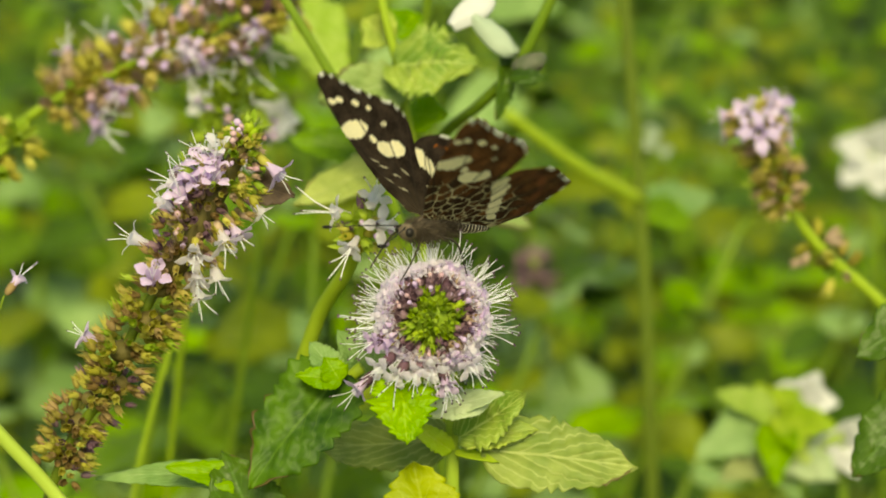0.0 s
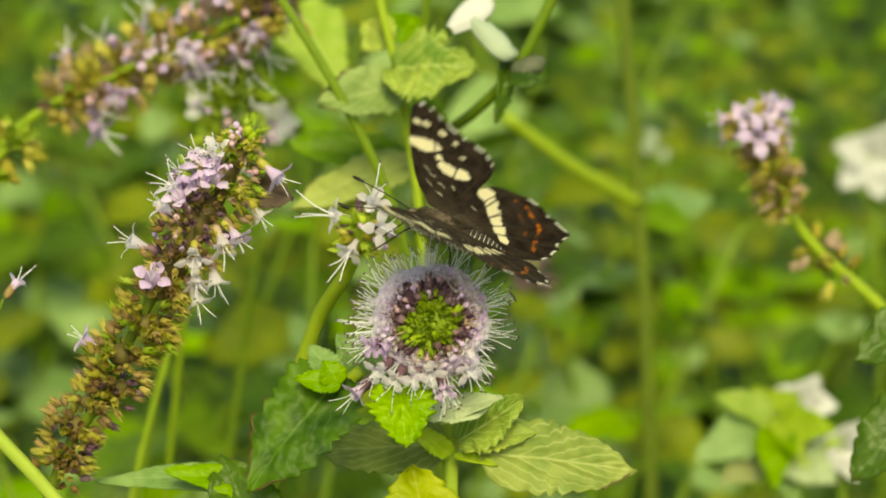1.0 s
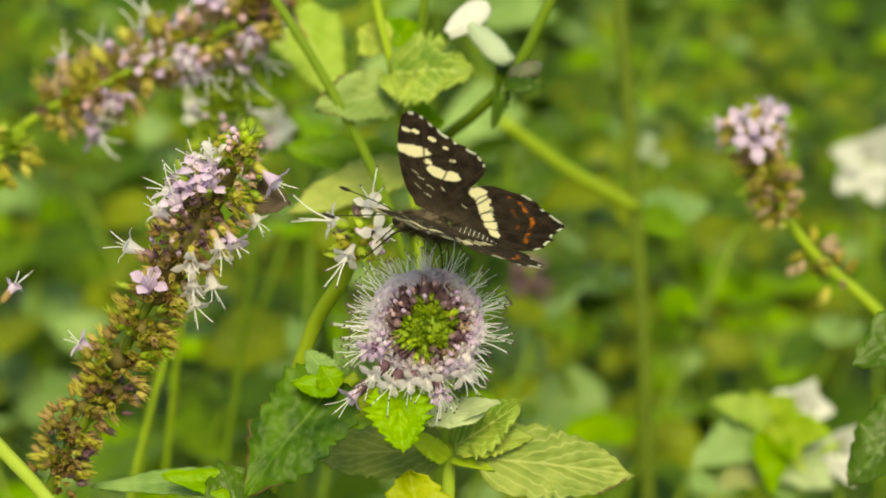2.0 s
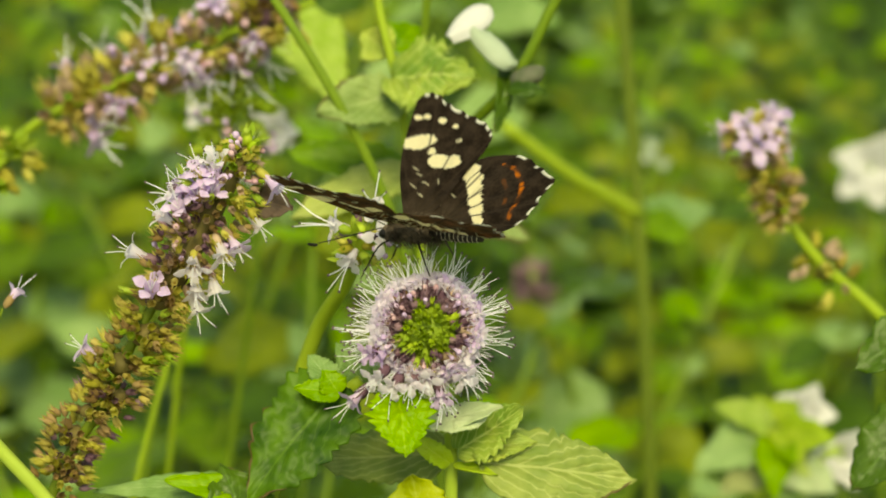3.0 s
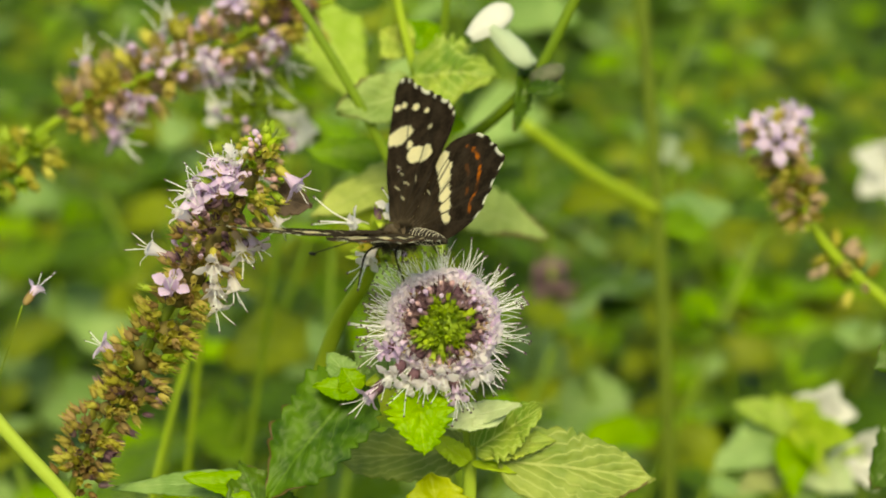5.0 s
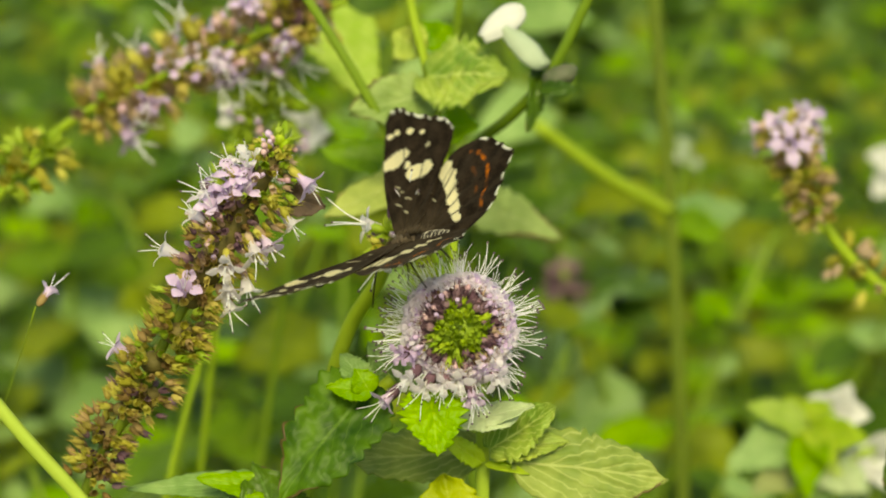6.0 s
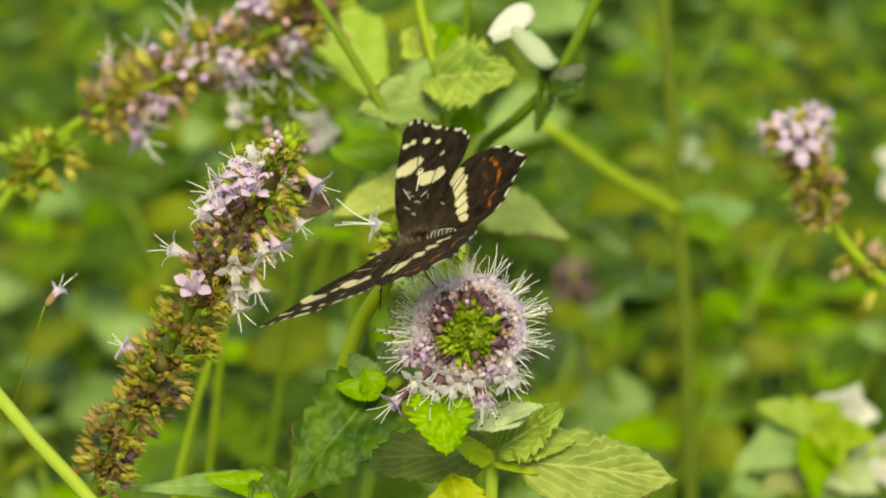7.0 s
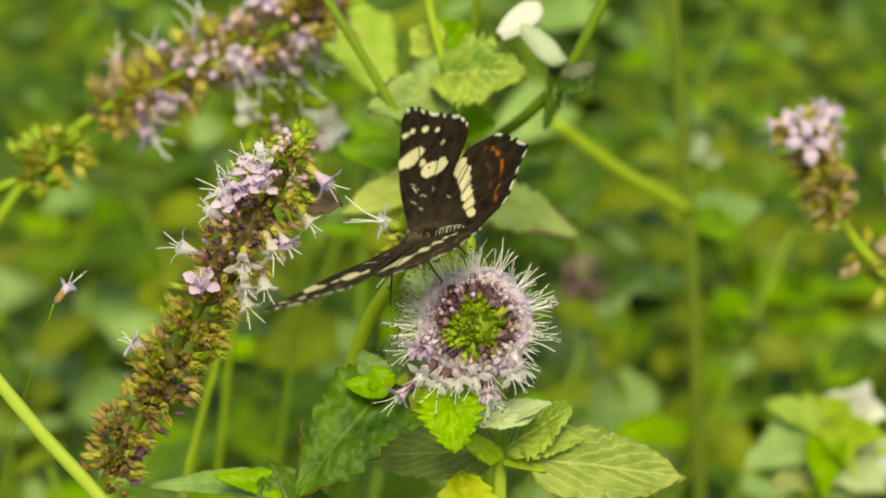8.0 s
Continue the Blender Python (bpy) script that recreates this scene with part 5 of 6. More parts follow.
for k in range(1100):
    x = hr.uniform(-1.5, 5.8)
    a = hr.uniform(0, 2 * math.pi)
    r = 1.12 * math.sqrt(max(0.15, 1 - ((x - 2.2) / 4.2) ** 2))
    root = Vector((x, math.cos(a) * r, -0.6 - 0.16 * max(0, x - 1) + math.sin(a) * r)) * MM
    out = Vector((hr.uniform(-0.9, 0.1), math.cos(a), math.sin(a))).normalized()
    tube(bm, [root, root + (out + Vector((-0.4, 0, 0))) * hr.uniform(0.5, 1.4) * MM], 0.04 * MM, 0.01 * MM, 3)
part("fur", bm, HAIR, butterfly, "fine grey-brown fur")
for x, s, reach in ((3.6, -1, 2.6), (3.6, 1, 3.0), (1.4, -1, -2.2), (1.4, 1, -2.4)):
    bm = bmesh.new()
    line = curve_points([Vector((x, s * 0.7, -1.6)) * MM, Vector((x + reach * 0.5, s * 2.2, -1.9)) * MM, Vector((x + reach, s * 2.9, -4.2)) * MM, Vector((x + reach * 1.4, s * 3.0, -6.2)) * MM], 4)
    tube(bm, line, 0.15 * MM, 0.07 * MM, 6)
    part("leg", bm, LEG, butterfly, "thin brown leg")


# ---- what moves ----
def motions():
    walk(butterfly, [
    (0, pose(0.00030, -0.01300, 0.62440, 2.76, -13.54, -140.54)),
    (0.1, pose(0.00026, -0.01296, 0.62472, 2.63, -16.44, -144.45)),
    (0.2, pose(-0.00006, -0.01300, 0.62480, 2.16, -18.80, -155.06)),
    (0.3, pose(0.00008, -0.01302, 0.62473, 1.69, -17.51, -158.88)),
    (0.4, pose(0.00031, -0.01295, 0.62476, 1.07, -16.98, -156.59)),
    (0.5, pose(0.00080, -0.01291, 0.62458, 0.51, -14.60, -156.13)),
    (0.6, pose(0.00092, -0.01289, 0.62446, -0.31, -13.62, -164.03)),
    (0.7, pose(0.00094, -0.01291, 0.62432, 0.06, -17.43, -170.30)),
    (0.8, pose(0.00127, -0.01294, 0.62418, 0.43, -21.30, -177.16)),
    (0.9, pose(0.00187, -0.01298, 0.62395, 0.49, -25.83, 179.30)),
    (1, pose(0.00209, -0.01298, 0.62385, 0.16, -25.65, 172.76)),
    (1.1, pose(0.00203, -0.01287, 0.62406, 0.26, -24.11, 169.88)),
    (1.2, pose(0.00165, -0.01286, 0.62402, 0.23, -21.23, 173.96)),
    (1.3, pose(0.00157, -0.01280, 0.62422, 0.35, -22.71, 172.92)),
    (1.4, pose(0.00132, -0.01280, 0.62430, 0.48, -20.99, 168.28)),
    (1.5, pose(0.00139, -0.01283, 0.62426, 0.41, -17.72, 170.95)),
    (1.6, pose(0.00136, -0.01275, 0.62456, 0.57, -18.28, 170.54)),
    (1.7, pose(0.00131, -0.01272, 0.62461, 0.59, -19.04, 172.33)),
    (2.8, pose(-0.00060, -0.01274, 0.62473, -3.55, 1.01, 151.27)),
    (2.9, pose(-0.00134, -0.01269, 0.62500, -3.98, 5.97, 144.32)),
    (3, pose(-0.00124, -0.01272, 0.62507, -4.55, 2.26, 151.10)),
    (3.1, pose(-0.00185, -0.01276, 0.62488, -5.76, 0.91, 147.37)),
    (3.2, pose(-0.00205, -0.01275, 0.62508, -6.14, 4.47, 140.20)),
    (3.3, pose(-0.00161, -0.01272, 0.62520, -6.94, 4.52, 135.89)),
    (3.4, pose(-0.00242, -0.01281, 0.62508, -7.29, 7.48, 124.97)),
    (3.5, pose(-0.00254, -0.01288, 0.62485, -7.64, 6.46, 124.91)),
    (3.6, pose(-0.00279, -0.01290, 0.62473, -8.21, 6.81, 124.45)),
    (3.7, pose(-0.00363, -0.01286, 0.62502, -8.73, 10.56, 120.00)),
    (3.8, pose(-0.00437, -0.01289, 0.62507, -9.44, 8.55, 113.71)),
    (3.9, pose(-0.00478, -0.01294, 0.62505, -9.78, 7.22, 114.24)),
    (4, pose(-0.00398, -0.01288, 0.62510, -9.72, 3.15, 116.63)),
    (4.1, pose(-0.00439, -0.01287, 0.62496, -9.31, 5.95, 117.91)),
    (4.2, pose(-0.00430, -0.01293, 0.62458, -9.26, 6.94, 118.51)),
    (4.3, pose(-0.00477, -0.01292, 0.62468, -8.85, 6.78, 119.87)),
    (4.4, pose(-0.00508, -0.01291, 0.62478, -9.10, 9.94, 119.98)),
    (4.5, pose(-0.00465, -0.01281, 0.62519, -9.18, 11.44, 121.31)),
    (4.6, pose(-0.00447, -0.01270, 0.62545, -9.18, 12.63, 116.95)),
    (4.7, pose(-0.00477, -0.01278, 0.62524, -8.36, 8.82, 119.81)),
    (5.8, pose(-0.00686, -0.01301, 0.62322, -9.08, 18.25, 144.48)),
    (5.9, pose(-0.00672, -0.01298, 0.62347, -8.68, 18.50, 140.14)),
    (6, pose(-0.00624, -0.01288, 0.62369, -8.71, 20.89, 140.66)),
    (6.2, pose(-0.00587, -0.01287, 0.62357, -8.26, 20.63, 144.03)),
    (6.4, pose(-0.00621, -0.01291, 0.62365, -8.84, 21.37, 144.83)),
    (6.5, pose(-0.00610, -0.01293, 0.62354, -8.90, 21.67, 143.16)),
    (6.8, pose(-0.00675, -0.01303, 0.62362, -9.76, 20.79, 138.65)),
    (7.1, pose(-0.00647, -0.01287, 0.62368, -10.20, 22.84, 147.14)),
    (7.3, pose(-0.00667, -0.01285, 0.62366, -10.59, 22.29, 145.03)),
    (7.5, pose(-0.00638, -0.01298, 0.62348, -11.44, 22.65, 142.05)),
    (7.7, pose(-0.00615, -0.01288, 0.62357, -11.29, 22.20, 143.21)),
    (8, pose(-0.00650, -0.01289, 0.62380, -10.17, 22.70, 141.93)),
    ])
    walk(wings["fr"], [
    (0, pose(0.00000, -0.00090, 0, -42.28, -3.82, -4.19)),
    (0.1, pose(0.00000, -0.00090, 0, -24.94, -3.42, -7.31)),
    (0.2, pose(0.00000, -0.00090, 0, -16.38, -0.19, -0.64)),
    (0.3, pose(0.00000, -0.00090, 0, -12.68, 0.48, 2.14)),
    (0.4, pose(0.00000, -0.00090, 0, -21.63, -0.15, -0.39)),
    (0.5, pose(0.00000, -0.00090, 0, -37.28, -1.92, -2.52)),
    (0.6, pose(0.00000, -0.00090, 0, -40.41, -2.52, -2.95)),
    (0.7, pose(0.00000, -0.00090, 0, -28.19, 0.04, 0.08)),
    (0.8, pose(0.00000, -0.00090, 0, -13.50, 0.41, 1.71)),
    (0.9, pose(0.00000, -0.00090, 0, 1.77, 0.14, -4.55)),
    (1, pose(0.00000, -0.00090, 0, -10.63, -0.94, -4.99)),
    (1.1, pose(0.00000, -0.00090, 0, -23.51, -1.71, -3.92)),
    (1.2, pose(0.00000, -0.00090, 0, -37.31, -0.52, -0.68)),
    (1.3, pose(0.00000, -0.00090, 0, -30.00, -0.69, -1.20)),
    (1.4, pose(0.00000, -0.00090, 0, -17.71, -0.64, -2.02)),
    (1.5, pose(0.00000, -0.00090, 0, -9.58, -0.98, -5.77)),
    (1.6, pose(0.00000, -0.00090, 0, -1.97, -0.21, -6.19)),
    (1.7, pose(0.00000, -0.00090, 0, -9.38, -1.03, -6.20)),
    (2.8, pose(0.00000, -0.00090, 0, -6.93, -1.40, -11.36)),
    (2.9, pose(0.00000, -0.00090, 0, -15.34, -2.49, -9.01)),
    (3, pose(0.00000, -0.00090, 0, -22.64, -2.81, -6.69)),
    (3.1, pose(0.00000, -0.00090, 0, -25.89, -2.01, -4.12)),
    (3.2, pose(0.00000, -0.00090, 0, -23.24, -1.53, -3.56)),
    (3.3, pose(0.00000, -0.00090, 0, -19.25, -2.07, -5.92)),
    (3.4, pose(0.00000, -0.00090, 0, -22.59, -2.09, -5.01)),
    (3.5, pose(0.00000, -0.00090, 0, -34.22, -1.87, -2.75)),
    (3.6, pose(0.00000, -0.00090, 0, -44.17, -1.35, -1.39)),
    (3.7, pose(0.00000, -0.00090, 0, -37.78, -1.30, -1.68)),
    (3.8, pose(0.00000, -0.00090, 0, -31.33, -2.19, -3.59)),
    (3.9, pose(0.00000, -0.00090, 0, -29.25, -2.76, -4.91)),
    (4, pose(0.00000, -0.00090, 0, -28.41, -3.02, -5.57)),
    (4.1, pose(0.00000, -0.00090, 0, -35.13, -1.59, -2.25)),
    (4.2, pose(0.00000, -0.00090, 0, -48.85, -0.13, -0.12)),
    (4.3, pose(0.00000, -0.00090, 0, -39.19, -1.39, -1.71)),
    (4.4, pose(0.00000, -0.00090, 0, -31.90, -1.18, -1.89)),
    (4.5, pose(0.00000, -0.00090, 0, -23.61, -1.10, -2.53)),
    (4.6, pose(0.00000, -0.00090, 0, -19.05, -0.47, -1.37)),
    (4.7, pose(0.00000, -0.00090, 0, -26.77, -0.34, -0.67)),
    (5.8, pose(0.00000, -0.00090, 0, -54.33, -1.76, -1.26)),
    (5.9, pose(0.00000, -0.00090, 0, -46.41, -0.99, -0.94)),
    (6, pose(0.00000, -0.00090, 0, -34.57, -1.81, -2.62)),
    (6.2, pose(0.00000, -0.00090, 0, -28.73, -2.38, -4.32)),
    (6.4, pose(0.00000, -0.00090, 0, -35.05, -3.01, -4.28)),
    (6.5, pose(0.00000, -0.00090, 0, -37.79, -3.52, -4.52)),
    (6.8, pose(0.00000, -0.00090, 0, -28.37, -1.10, -2.04)),
    (7.1, pose(0.00000, -0.00090, 0, -22.41, -3.29, -7.93)),
    (7.3, pose(0.00000, -0.00090, 0, -29.68, -3.35, -5.85)),
    (7.5, pose(0.00000, -0.00090, 0, -23.56, -2.73, -6.23)),
    (7.7, pose(0.00000, -0.00090, 0, -19.80, -1.77, -4.90)),
    (8, pose(0.00000, -0.00090, 0, -31.81, -2.49, -4.00)),
    ])
    walk(wings["fl"], [
    (0, pose(0.00000, 0.00090, 0, 40.80, -2.24, 2.60)),
    (0.1, pose(0.00000, 0.00090, 0, 28.36, -2.65, 4.90)),
    (0.2, pose(0.00000, 0.00090, 0, 23.86, -0.93, 2.09)),
    (0.3, pose(0.00000, 0.00090, 0, 19.67, -0.33, 0.94)),
    (0.4, pose(0.00000, 0.00090, 0, 28.77, -0.88, 1.61)),
    (0.5, pose(0.00000, 0.00090, 0, 37.00, -2.61, 3.46)),
    (0.6, pose(0.00000, 0.00090, 0, 41.69, -1.81, 2.03)),
    (0.7, pose(0.00000, 0.00090, 0, 33.08, -1.07, 1.64)),
    (0.8, pose(0.00000, 0.00090, 0, 21.42, -1.18, 3.00)),
    (0.9, pose(0.00000, 0.00090, 0, -1.66, 0.25, 8.66)),
    (1, pose(0.00000, 0.00090, 0, 9.44, -1.24, 7.41)),
    (1.1, pose(0.00000, 0.00090, 0, 18.52, -2.02, 6.02)),
    (1.2, pose(0.00000, 0.00090, 0, 36.75, -2.10, 2.81)),
    (1.3, pose(0.00000, 0.00090, 0, 28.07, -1.75, 3.27)),
    (1.4, pose(0.00000, 0.00090, 0, 21.42, -1.26, 3.22)),
    (1.5, pose(0.00000, 0.00090, 0, 6.33, -0.63, 5.62)),
    (1.6, pose(0.00000, 0.00090, 0, -0.04, 0.00, 6.27)),
    (1.7, pose(0.00000, 0.00090, 0, 6.90, -0.93, 7.61)),
    (2.8, pose(0.00000, 0.00090, 0, 18.53, -5.78, 16.73)),
    (2.9, pose(0.00000, 0.00090, 0, 25.88, -4.58, 9.34)),
    (3, pose(0.00000, 0.00090, 0, 29.73, -4.47, 7.76)),
    (3.1, pose(0.00000, 0.00090, 0, 30.40, -4.83, 8.17)),
    (3.2, pose(0.00000, 0.00090, 0, 24.80, -2.61, 5.62)),
    (3.3, pose(0.00000, 0.00090, 0, 13.54, -1.71, 7.05)),
    (3.4, pose(0.00000, 0.00090, 0, 10.43, -0.81, 4.38)),
    (3.5, pose(0.00000, 0.00090, 0, 24.50, -0.96, 2.11)),
    (3.6, pose(0.00000, 0.00090, 0, 32.38, -0.47, 0.74)),
    (3.7, pose(0.00000, 0.00090, 0, 21.77, -0.70, 1.76)),
    (3.8, pose(0.00000, 0.00090, 0, 0.14, -0.01, 3.78)),
    (3.9, pose(0.00000, 0.00090, 0, -11.53, 1.38, 6.75)),
    (4, pose(0.00000, 0.00090, 0, 5.56, -0.42, 4.30)),
    (4.1, pose(0.00000, 0.00090, 0, 20.97, -0.37, 0.97)),
    (4.2, pose(0.00000, 0.00090, 0, 23.84, 1.05, -2.37)),
    (4.3, pose(0.00000, 0.00090, 0, 19.50, 0.16, -0.44)),
    (4.4, pose(0.00000, 0.00090, 0, 0.03, -0.00, 0.06)),
    (4.5, pose(0.00000, 0.00090, 0, 0.65, -0.00, 0.09)),
    (4.6, pose(0.00000, 0.00090, 0, -2.54, -0.18, -3.98)),
    (4.7, pose(0.00000, 0.00090, 0, 16.96, 0.48, -1.57)),
    (5.8, pose(0.00000, 0.00090, 0, 13.55, -2.01, 8.29)),
    (5.9, pose(0.00000, 0.00090, 0, 17.11, -1.39, 4.51)),
    (6, pose(0.00000, 0.00090, 0, 1.35, -0.12, 5.02)),
    (6.2, pose(0.00000, 0.00090, 0, 0.15, -0.02, 9.09)),
    (6.4, pose(0.00000, 0.00090, 0, 8.39, -1.22, 8.19)),
    (6.5, pose(0.00000, 0.00090, 0, 8.58, -1.30, 8.54)),
    (6.8, pose(0.00000, 0.00090, 0, -7.80, 0.54, 3.96)),
    (7.1, pose(0.00000, 0.00090, 0, 0.77, -0.18, 13.43)),
    (7.3, pose(0.00000, 0.00090, 0, 2.60, -0.49, 10.70)),
    (7.5, pose(0.00000, 0.00090, 0, -6.26, 0.69, 6.29)),
    (7.7, pose(0.00000, 0.00090, 0, -12.07, 1.35, 6.28)),
    (8, pose(0.00000, 0.00090, 0, -0.58, 0.05, 4.68)),
    ])
    walk(wings["hr"], [
    (0, pose(-0.00150, -0.00090, 0, -42.31, -3.41, -3.74)),
    (0.1, pose(-0.00150, -0.00090, 0, -25.04, -2.55, -5.43)),
    (0.2, pose(-0.00150, -0.00090, 0, -16.11, -3.00, -10.27)),
    (0.3, pose(-0.00150, -0.00090, 0, -12.43, -2.57, -11.50)),
    (0.4, pose(-0.00150, -0.00090, 0, -21.42, -3.09, -7.82)),
    (0.5, pose(-0.00150, -0.00090, 0, -37.28, -1.83, -2.40)),
    (0.6, pose(-0.00150, -0.00090, 0, -40.46, 0.88, 1.03)),
    (0.7, pose(-0.00150, -0.00090, 0, -28.13, -1.81, -3.38)),
    (0.8, pose(-0.00150, -0.00090, 0, -13.35, -2.07, -8.64)),
    (0.9, pose(-0.00150, -0.00090, 0, 1.76, 0.23, -7.38)),
    (1, pose(-0.00150, -0.00090, 0, -10.57, -1.50, -7.99)),
    (1.1, pose(-0.00150, -0.00090, 0, -23.34, -3.33, -7.68)),
    (1.2, pose(-0.00150, -0.00090, 0, -37.25, -2.22, -2.91)),
    (1.3, pose(-0.00150, -0.00090, 0, -29.89, -2.78, -4.83)),
    (1.4, pose(-0.00150, -0.00090, 0, -17.63, -1.88, -5.89)),
    (1.5, pose(-0.00150, -0.00090, 0, -9.56, -1.21, -7.17)),
    (1.6, pose(-0.00150, -0.00090, 0, -1.95, -0.36, -10.56)),
    (1.7, pose(-0.00150, -0.00090, 0, -9.26, -1.86, -11.25)),
    (2.8, pose(-0.00150, -0.00090, 0, -7.04, -0.63, -5.12)),
    (2.9, pose(-0.00150, -0.00090, 0, -15.49, -1.22, -4.40)),
    (3, pose(-0.00150, -0.00090, 0, -22.71, -2.22, -5.30)),
    (3.1, pose(-0.00150, -0.00090, 0, -25.96, -0.46, -0.94)),
    (3.2, pose(-0.00150, -0.00090, 0, -23.28, -0.63, -1.47)),
    (3.3, pose(-0.00150, -0.00090, 0, -19.36, -0.16, -0.45)),
    (3.4, pose(-0.00150, -0.00090, 0, -22.68, -0.04, -0.10)),
    (3.5, pose(-0.00150, -0.00090, 0, -34.26, -0.18, -0.26)),
    (3.6, pose(-0.00150, -0.00090, 0, -44.19, -0.20, -0.21)),
    (3.7, pose(-0.00150, -0.00090, 0, -37.79, 0.28, 0.37)),
    (3.8, pose(-0.00150, -0.00090, 0, -31.39, -0.92, -1.50)),
    (3.9, pose(-0.00150, -0.00090, 0, -29.32, -1.78, -3.16)),
    (4, pose(-0.00150, -0.00090, 0, -28.51, -1.59, -2.93)),
    (4.1, pose(-0.00150, -0.00090, 0, -35.15, -0.66, -0.93)),
    (4.2, pose(-0.00150, -0.00090, 0, -48.85, -0.55, -0.48)),
    (4.3, pose(-0.00150, -0.00090, 0, -39.21, 0.01, 0.01)),
    (4.4, pose(-0.00150, -0.00090, 0, -31.92, 0.16, 0.26)),
    (4.5, pose(-0.00150, -0.00090, 0, -23.63, -0.29, -0.66)),
    (4.6, pose(-0.00150, -0.00090, 0, -19.03, 1.08, 3.11)),
    (4.7, pose(-0.00150, -0.00090, 0, -26.77, 0.47, 0.92)),
    (5.8, pose(-0.00150, -0.00090, 0, -54.31, -2.59, -1.86)),
    (5.9, pose(-0.00150, -0.00090, 0, -46.34, -3.09, -2.94)),
    (6, pose(-0.00150, -0.00090, 0, -34.55, -2.12, -3.08)),
    (6.2, pose(-0.00150, -0.00090, 0, -28.71, -2.61, -4.75)),
    (6.4, pose(-0.00150, -0.00090, 0, -35.09, -2.30, -3.27)),
    (6.5, pose(-0.00150, -0.00090, 0, -37.84, -2.85, -3.66)),
    (6.8, pose(-0.00150, -0.00090, 0, -28.30, -2.30, -4.27)),
    (7.1, pose(-0.00150, -0.00090, 0, -22.48, -2.75, -6.60)),
    (7.3, pose(-0.00150, -0.00090, 0, -29.65, -3.63, -6.35)),
    (7.5, pose(-0.00150, -0.00090, 0, -23.56, -2.68, -6.13)),
    (7.7, pose(-0.00150, -0.00090, 0, -19.80, -1.74, -4.81)),
    (8, pose(-0.00150, -0.00090, 0, -31.80, -2.56, -4.12)),
    ])
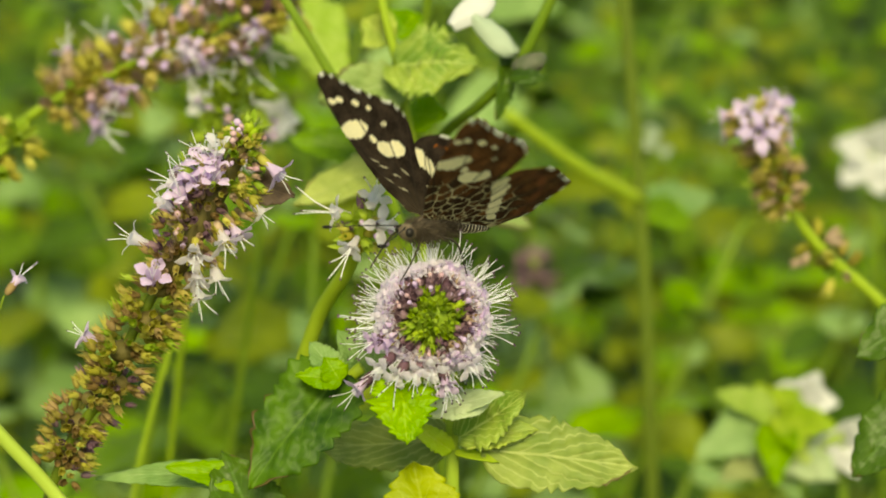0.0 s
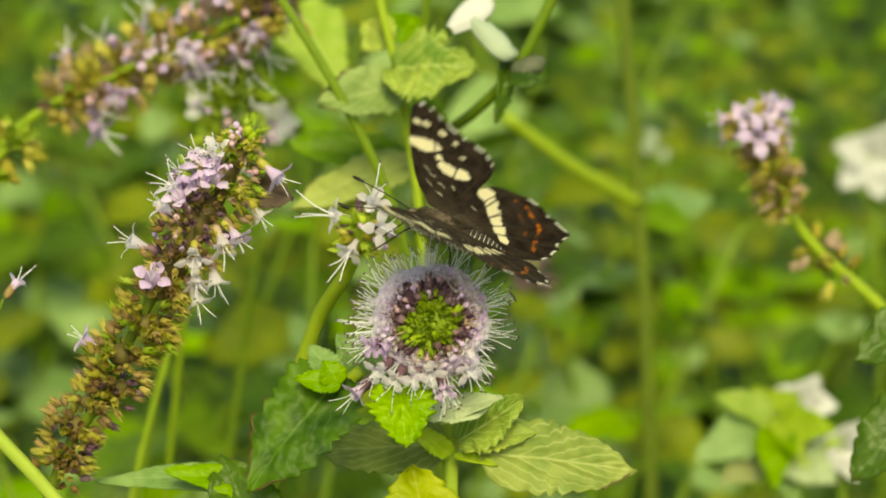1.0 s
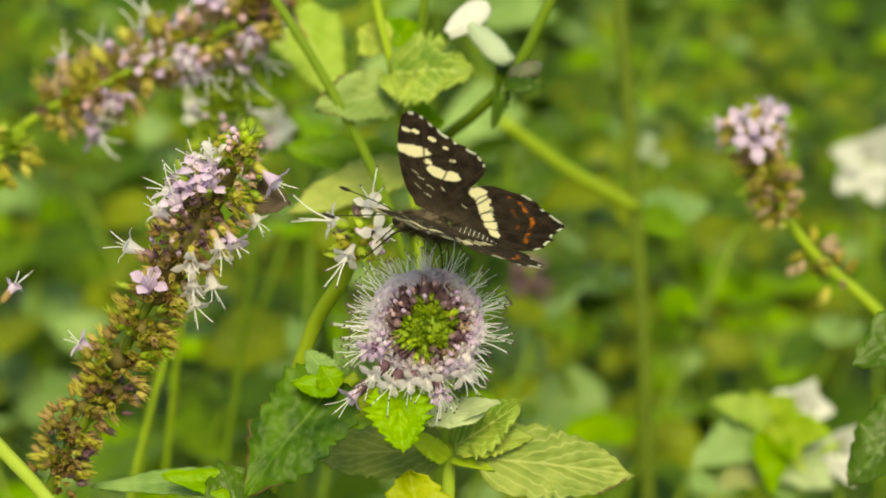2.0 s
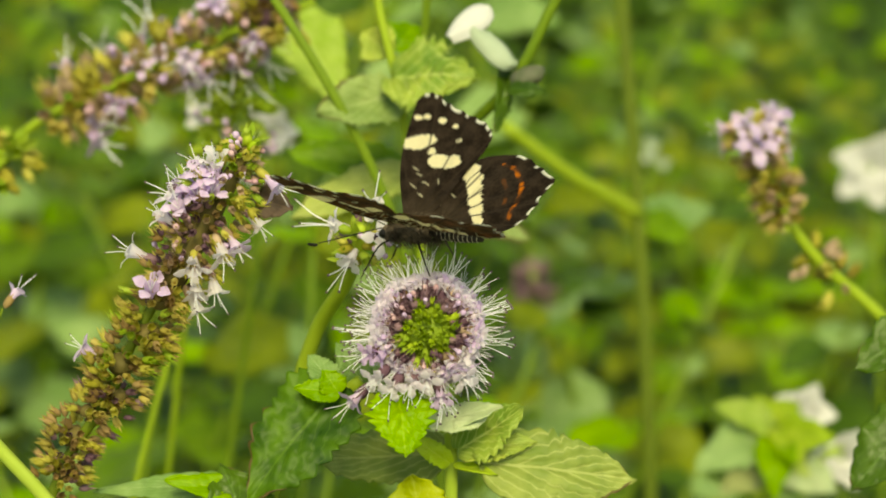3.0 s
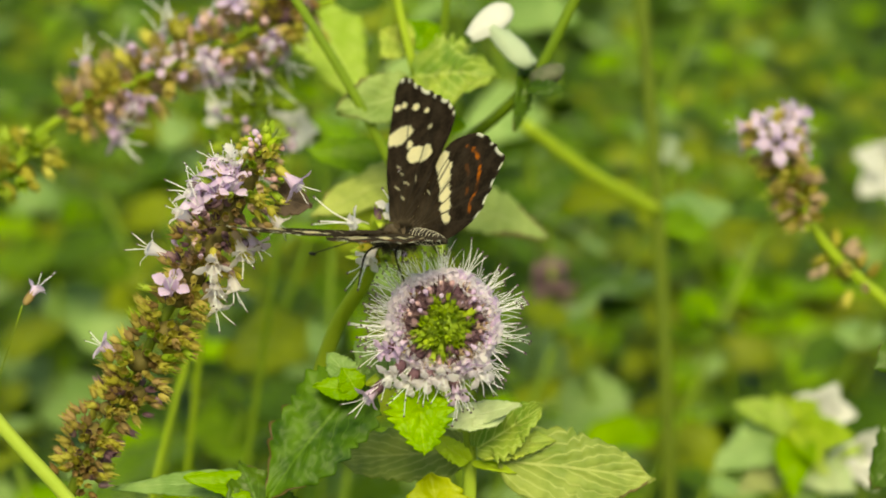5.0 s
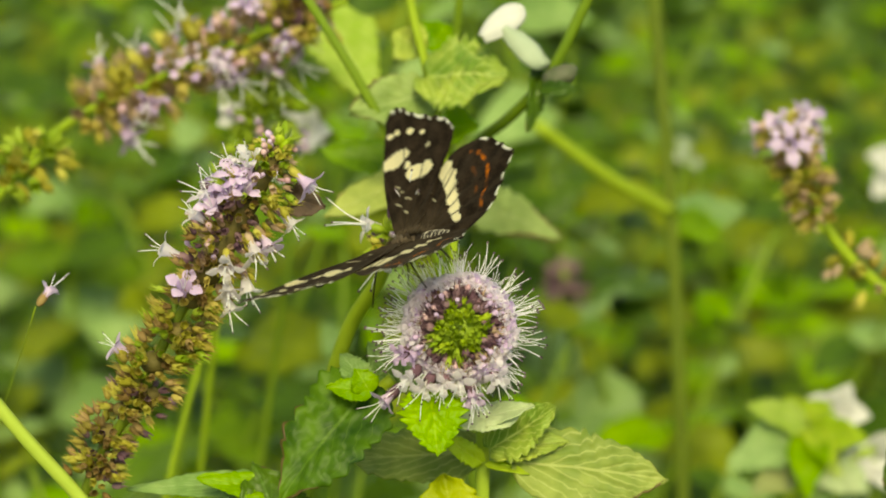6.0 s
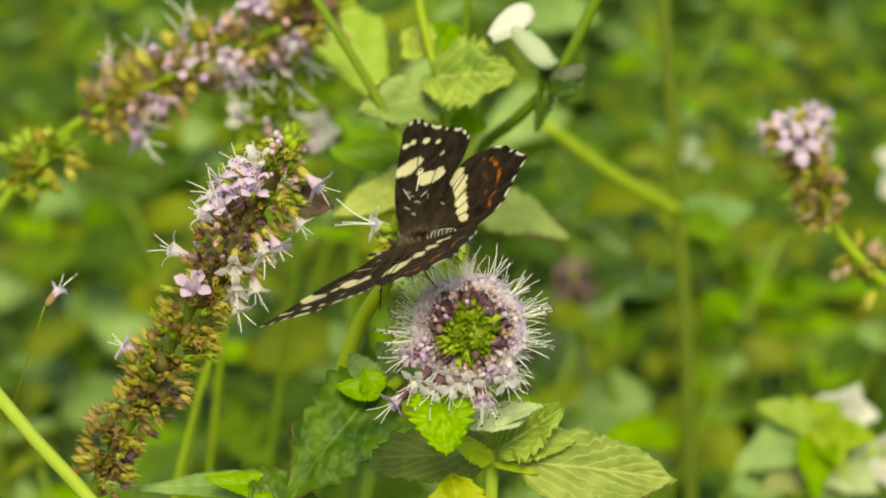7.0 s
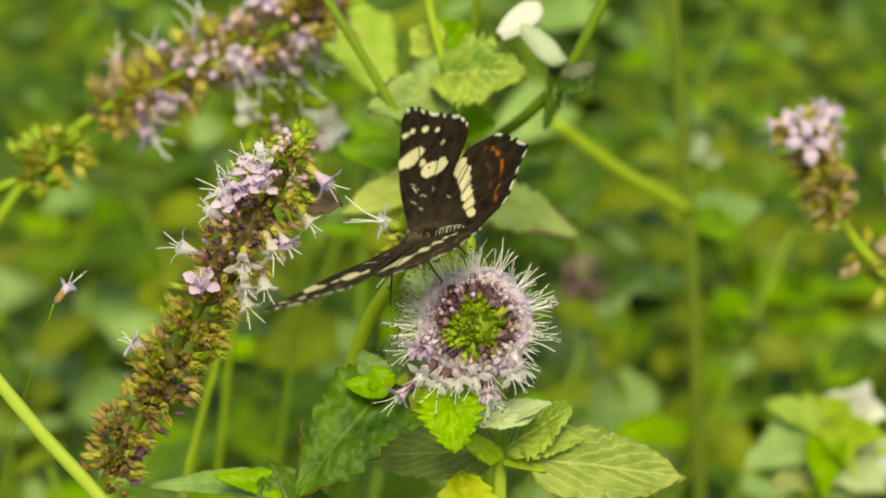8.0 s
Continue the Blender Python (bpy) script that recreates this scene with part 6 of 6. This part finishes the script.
    walk(wings["hl"], [
    (0, pose(-0.00150, 0.00090, 0, 40.79, -2.57, 2.97)),
    (0.1, pose(-0.00150, 0.00090, 0, 28.40, -2.20, 4.07)),
    (0.2, pose(-0.00150, 0.00090, 0, 23.78, -2.27, 5.14)),
    (0.3, pose(-0.00150, 0.00090, 0, 19.56, -2.11, 5.90)),
    (0.4, pose(-0.00150, 0.00090, 0, 28.66, -2.79, 5.09)),
    (0.5, pose(-0.00150, 0.00090, 0, 37.01, -2.45, 3.25)),
    (0.6, pose(-0.00150, 0.00090, 0, 41.63, -3.15, 3.54)),
    (0.7, pose(-0.00150, 0.00090, 0, 33.03, -2.13, 3.27)),
    (0.8, pose(-0.00150, 0.00090, 0, 21.41, -1.35, 3.45)),
    (0.9, pose(-0.00150, 0.00090, 0, -1.67, 0.10, 3.41)),
    (1, pose(-0.00150, 0.00090, 0, 9.48, -0.85, 5.10)),
    (1.1, pose(-0.00150, 0.00090, 0, 18.59, -1.25, 3.72)),
    (1.2, pose(-0.00150, 0.00090, 0, 36.70, -3.00, 4.02)),
    (1.3, pose(-0.00150, 0.00090, 0, 28.07, -1.86, 3.49)),
    (1.4, pose(-0.00150, 0.00090, 0, 21.41, -1.35, 3.44)),
    (1.5, pose(-0.00150, 0.00090, 0, 6.32, -0.76, 6.84)),
    (1.6, pose(-0.00150, 0.00090, 0, -0.04, 0.01, 8.91)),
    (1.7, pose(-0.00150, 0.00090, 0, 6.89, -0.99, 8.15)),
    (2.8, pose(-0.00150, 0.00090, 0, 19.37, -0.79, 2.23)),
    (2.9, pose(-0.00150, 0.00090, 0, 26.17, -2.18, 4.42)),
    (3, pose(-0.00150, 0.00090, 0, 29.64, -5.08, 8.84)),
    (3.1, pose(-0.00150, 0.00090, 0, 30.65, -2.51, 4.23)),
    (3.2, pose(-0.00150, 0.00090, 0, 24.91, -0.93, 2.01)),
    (3.3, pose(-0.00150, 0.00090, 0, 13.65, -0.23, 0.93)),
    (3.4, pose(-0.00150, 0.00090, 0, 10.46, -0.08, 0.42)),
    (3.5, pose(-0.00150, 0.00090, 0, 24.52, -0.11, 0.25)),
    (3.6, pose(-0.00150, 0.00090, 0, 32.38, -0.13, 0.21)),
    (3.7, pose(-0.00150, 0.00090, 0, 21.78, -0.12, 0.31)),
    (3.8, pose(-0.00150, 0.00090, 0, 0.14, -0.00, 0.99)),
    (3.9, pose(-0.00150, 0.00090, 0, -11.61, 0.35, 1.72)),
    (4, pose(-0.00150, 0.00090, 0, 5.57, -0.24, 2.45)),
    (4.1, pose(-0.00150, 0.00090, 0, 20.96, -0.44, 1.14)),
    (4.2, pose(-0.00150, 0.00090, 0, 23.86, -0.26, 0.59)),
    (4.3, pose(-0.00150, 0.00090, 0, 19.50, -0.11, 0.32)),
    (4.4, pose(-0.00150, 0.00090, 0, 0.03, -0.00, 0.39)),
    (4.5, pose(-0.00150, 0.00090, 0, 0.65, -0.01, 1.00)),
    (4.6, pose(-0.00150, 0.00090, 0, -2.55, -0.02, -0.36)),
    (4.7, pose(-0.00150, 0.00090, 0, 16.97, 0.12, -0.39)),
    (5.8, pose(-0.00150, 0.00090, 0, 13.69, -0.41, 1.69)),
    (5.9, pose(-0.00150, 0.00090, 0, 17.15, -0.58, 1.87)),
    (6, pose(-0.00150, 0.00090, 0, 1.36, -0.05, 1.99)),
    (6.2, pose(-0.00150, 0.00090, 0, 0.15, -0.01, 2.45)),
    (6.4, pose(-0.00150, 0.00090, 0, 8.47, -0.32, 2.16)),
    (6.5, pose(-0.00150, 0.00090, 0, 8.67, -0.34, 2.25)),
    (6.8, pose(-0.00150, 0.00090, 0, -7.81, 0.35, 2.53)),
    (7.1, pose(-0.00150, 0.00090, 0, 0.79, -0.05, 3.50)),
    (7.3, pose(-0.00150, 0.00090, 0, 2.64, -0.18, 3.82)),
    (7.5, pose(-0.00150, 0.00090, 0, -6.28, 0.51, 4.61)),
    (7.7, pose(-0.00150, 0.00090, 0, -12.13, 0.63, 2.93)),
    (8, pose(-0.00150, 0.00090, 0, -0.58, 0.02, 2.31)),
    ])
    sway = [
    (0, 0.00000, 0.00000),
    (0.5, -0.00001, -0.00011),
    (1, -0.00009, -0.00012),
    (1.5, -0.00012, -0.00008),
    (3, -0.00041, 0.00005),
    (3.5, -0.00039, -0.00039),
    (4, -0.00042, -0.00021),
    (4.5, -0.00080, 0.00039),
    (6, -0.00042, -0.00006),
    (6.5, -0.00031, -0.00015),
    (7, -0.00030, -0.00024),
    (7.5, -0.00042, -0.00020),
    (8, -0.00060, 0.00024),
    ]
    right, up = Vector((1, 0, 0)), Vector((0, 0.342, 0.94))
    walk(head, [(t, Matrix.Translation(right * a + up * b) @ HEAD_POSE) for t, a, b in sway])


motions()
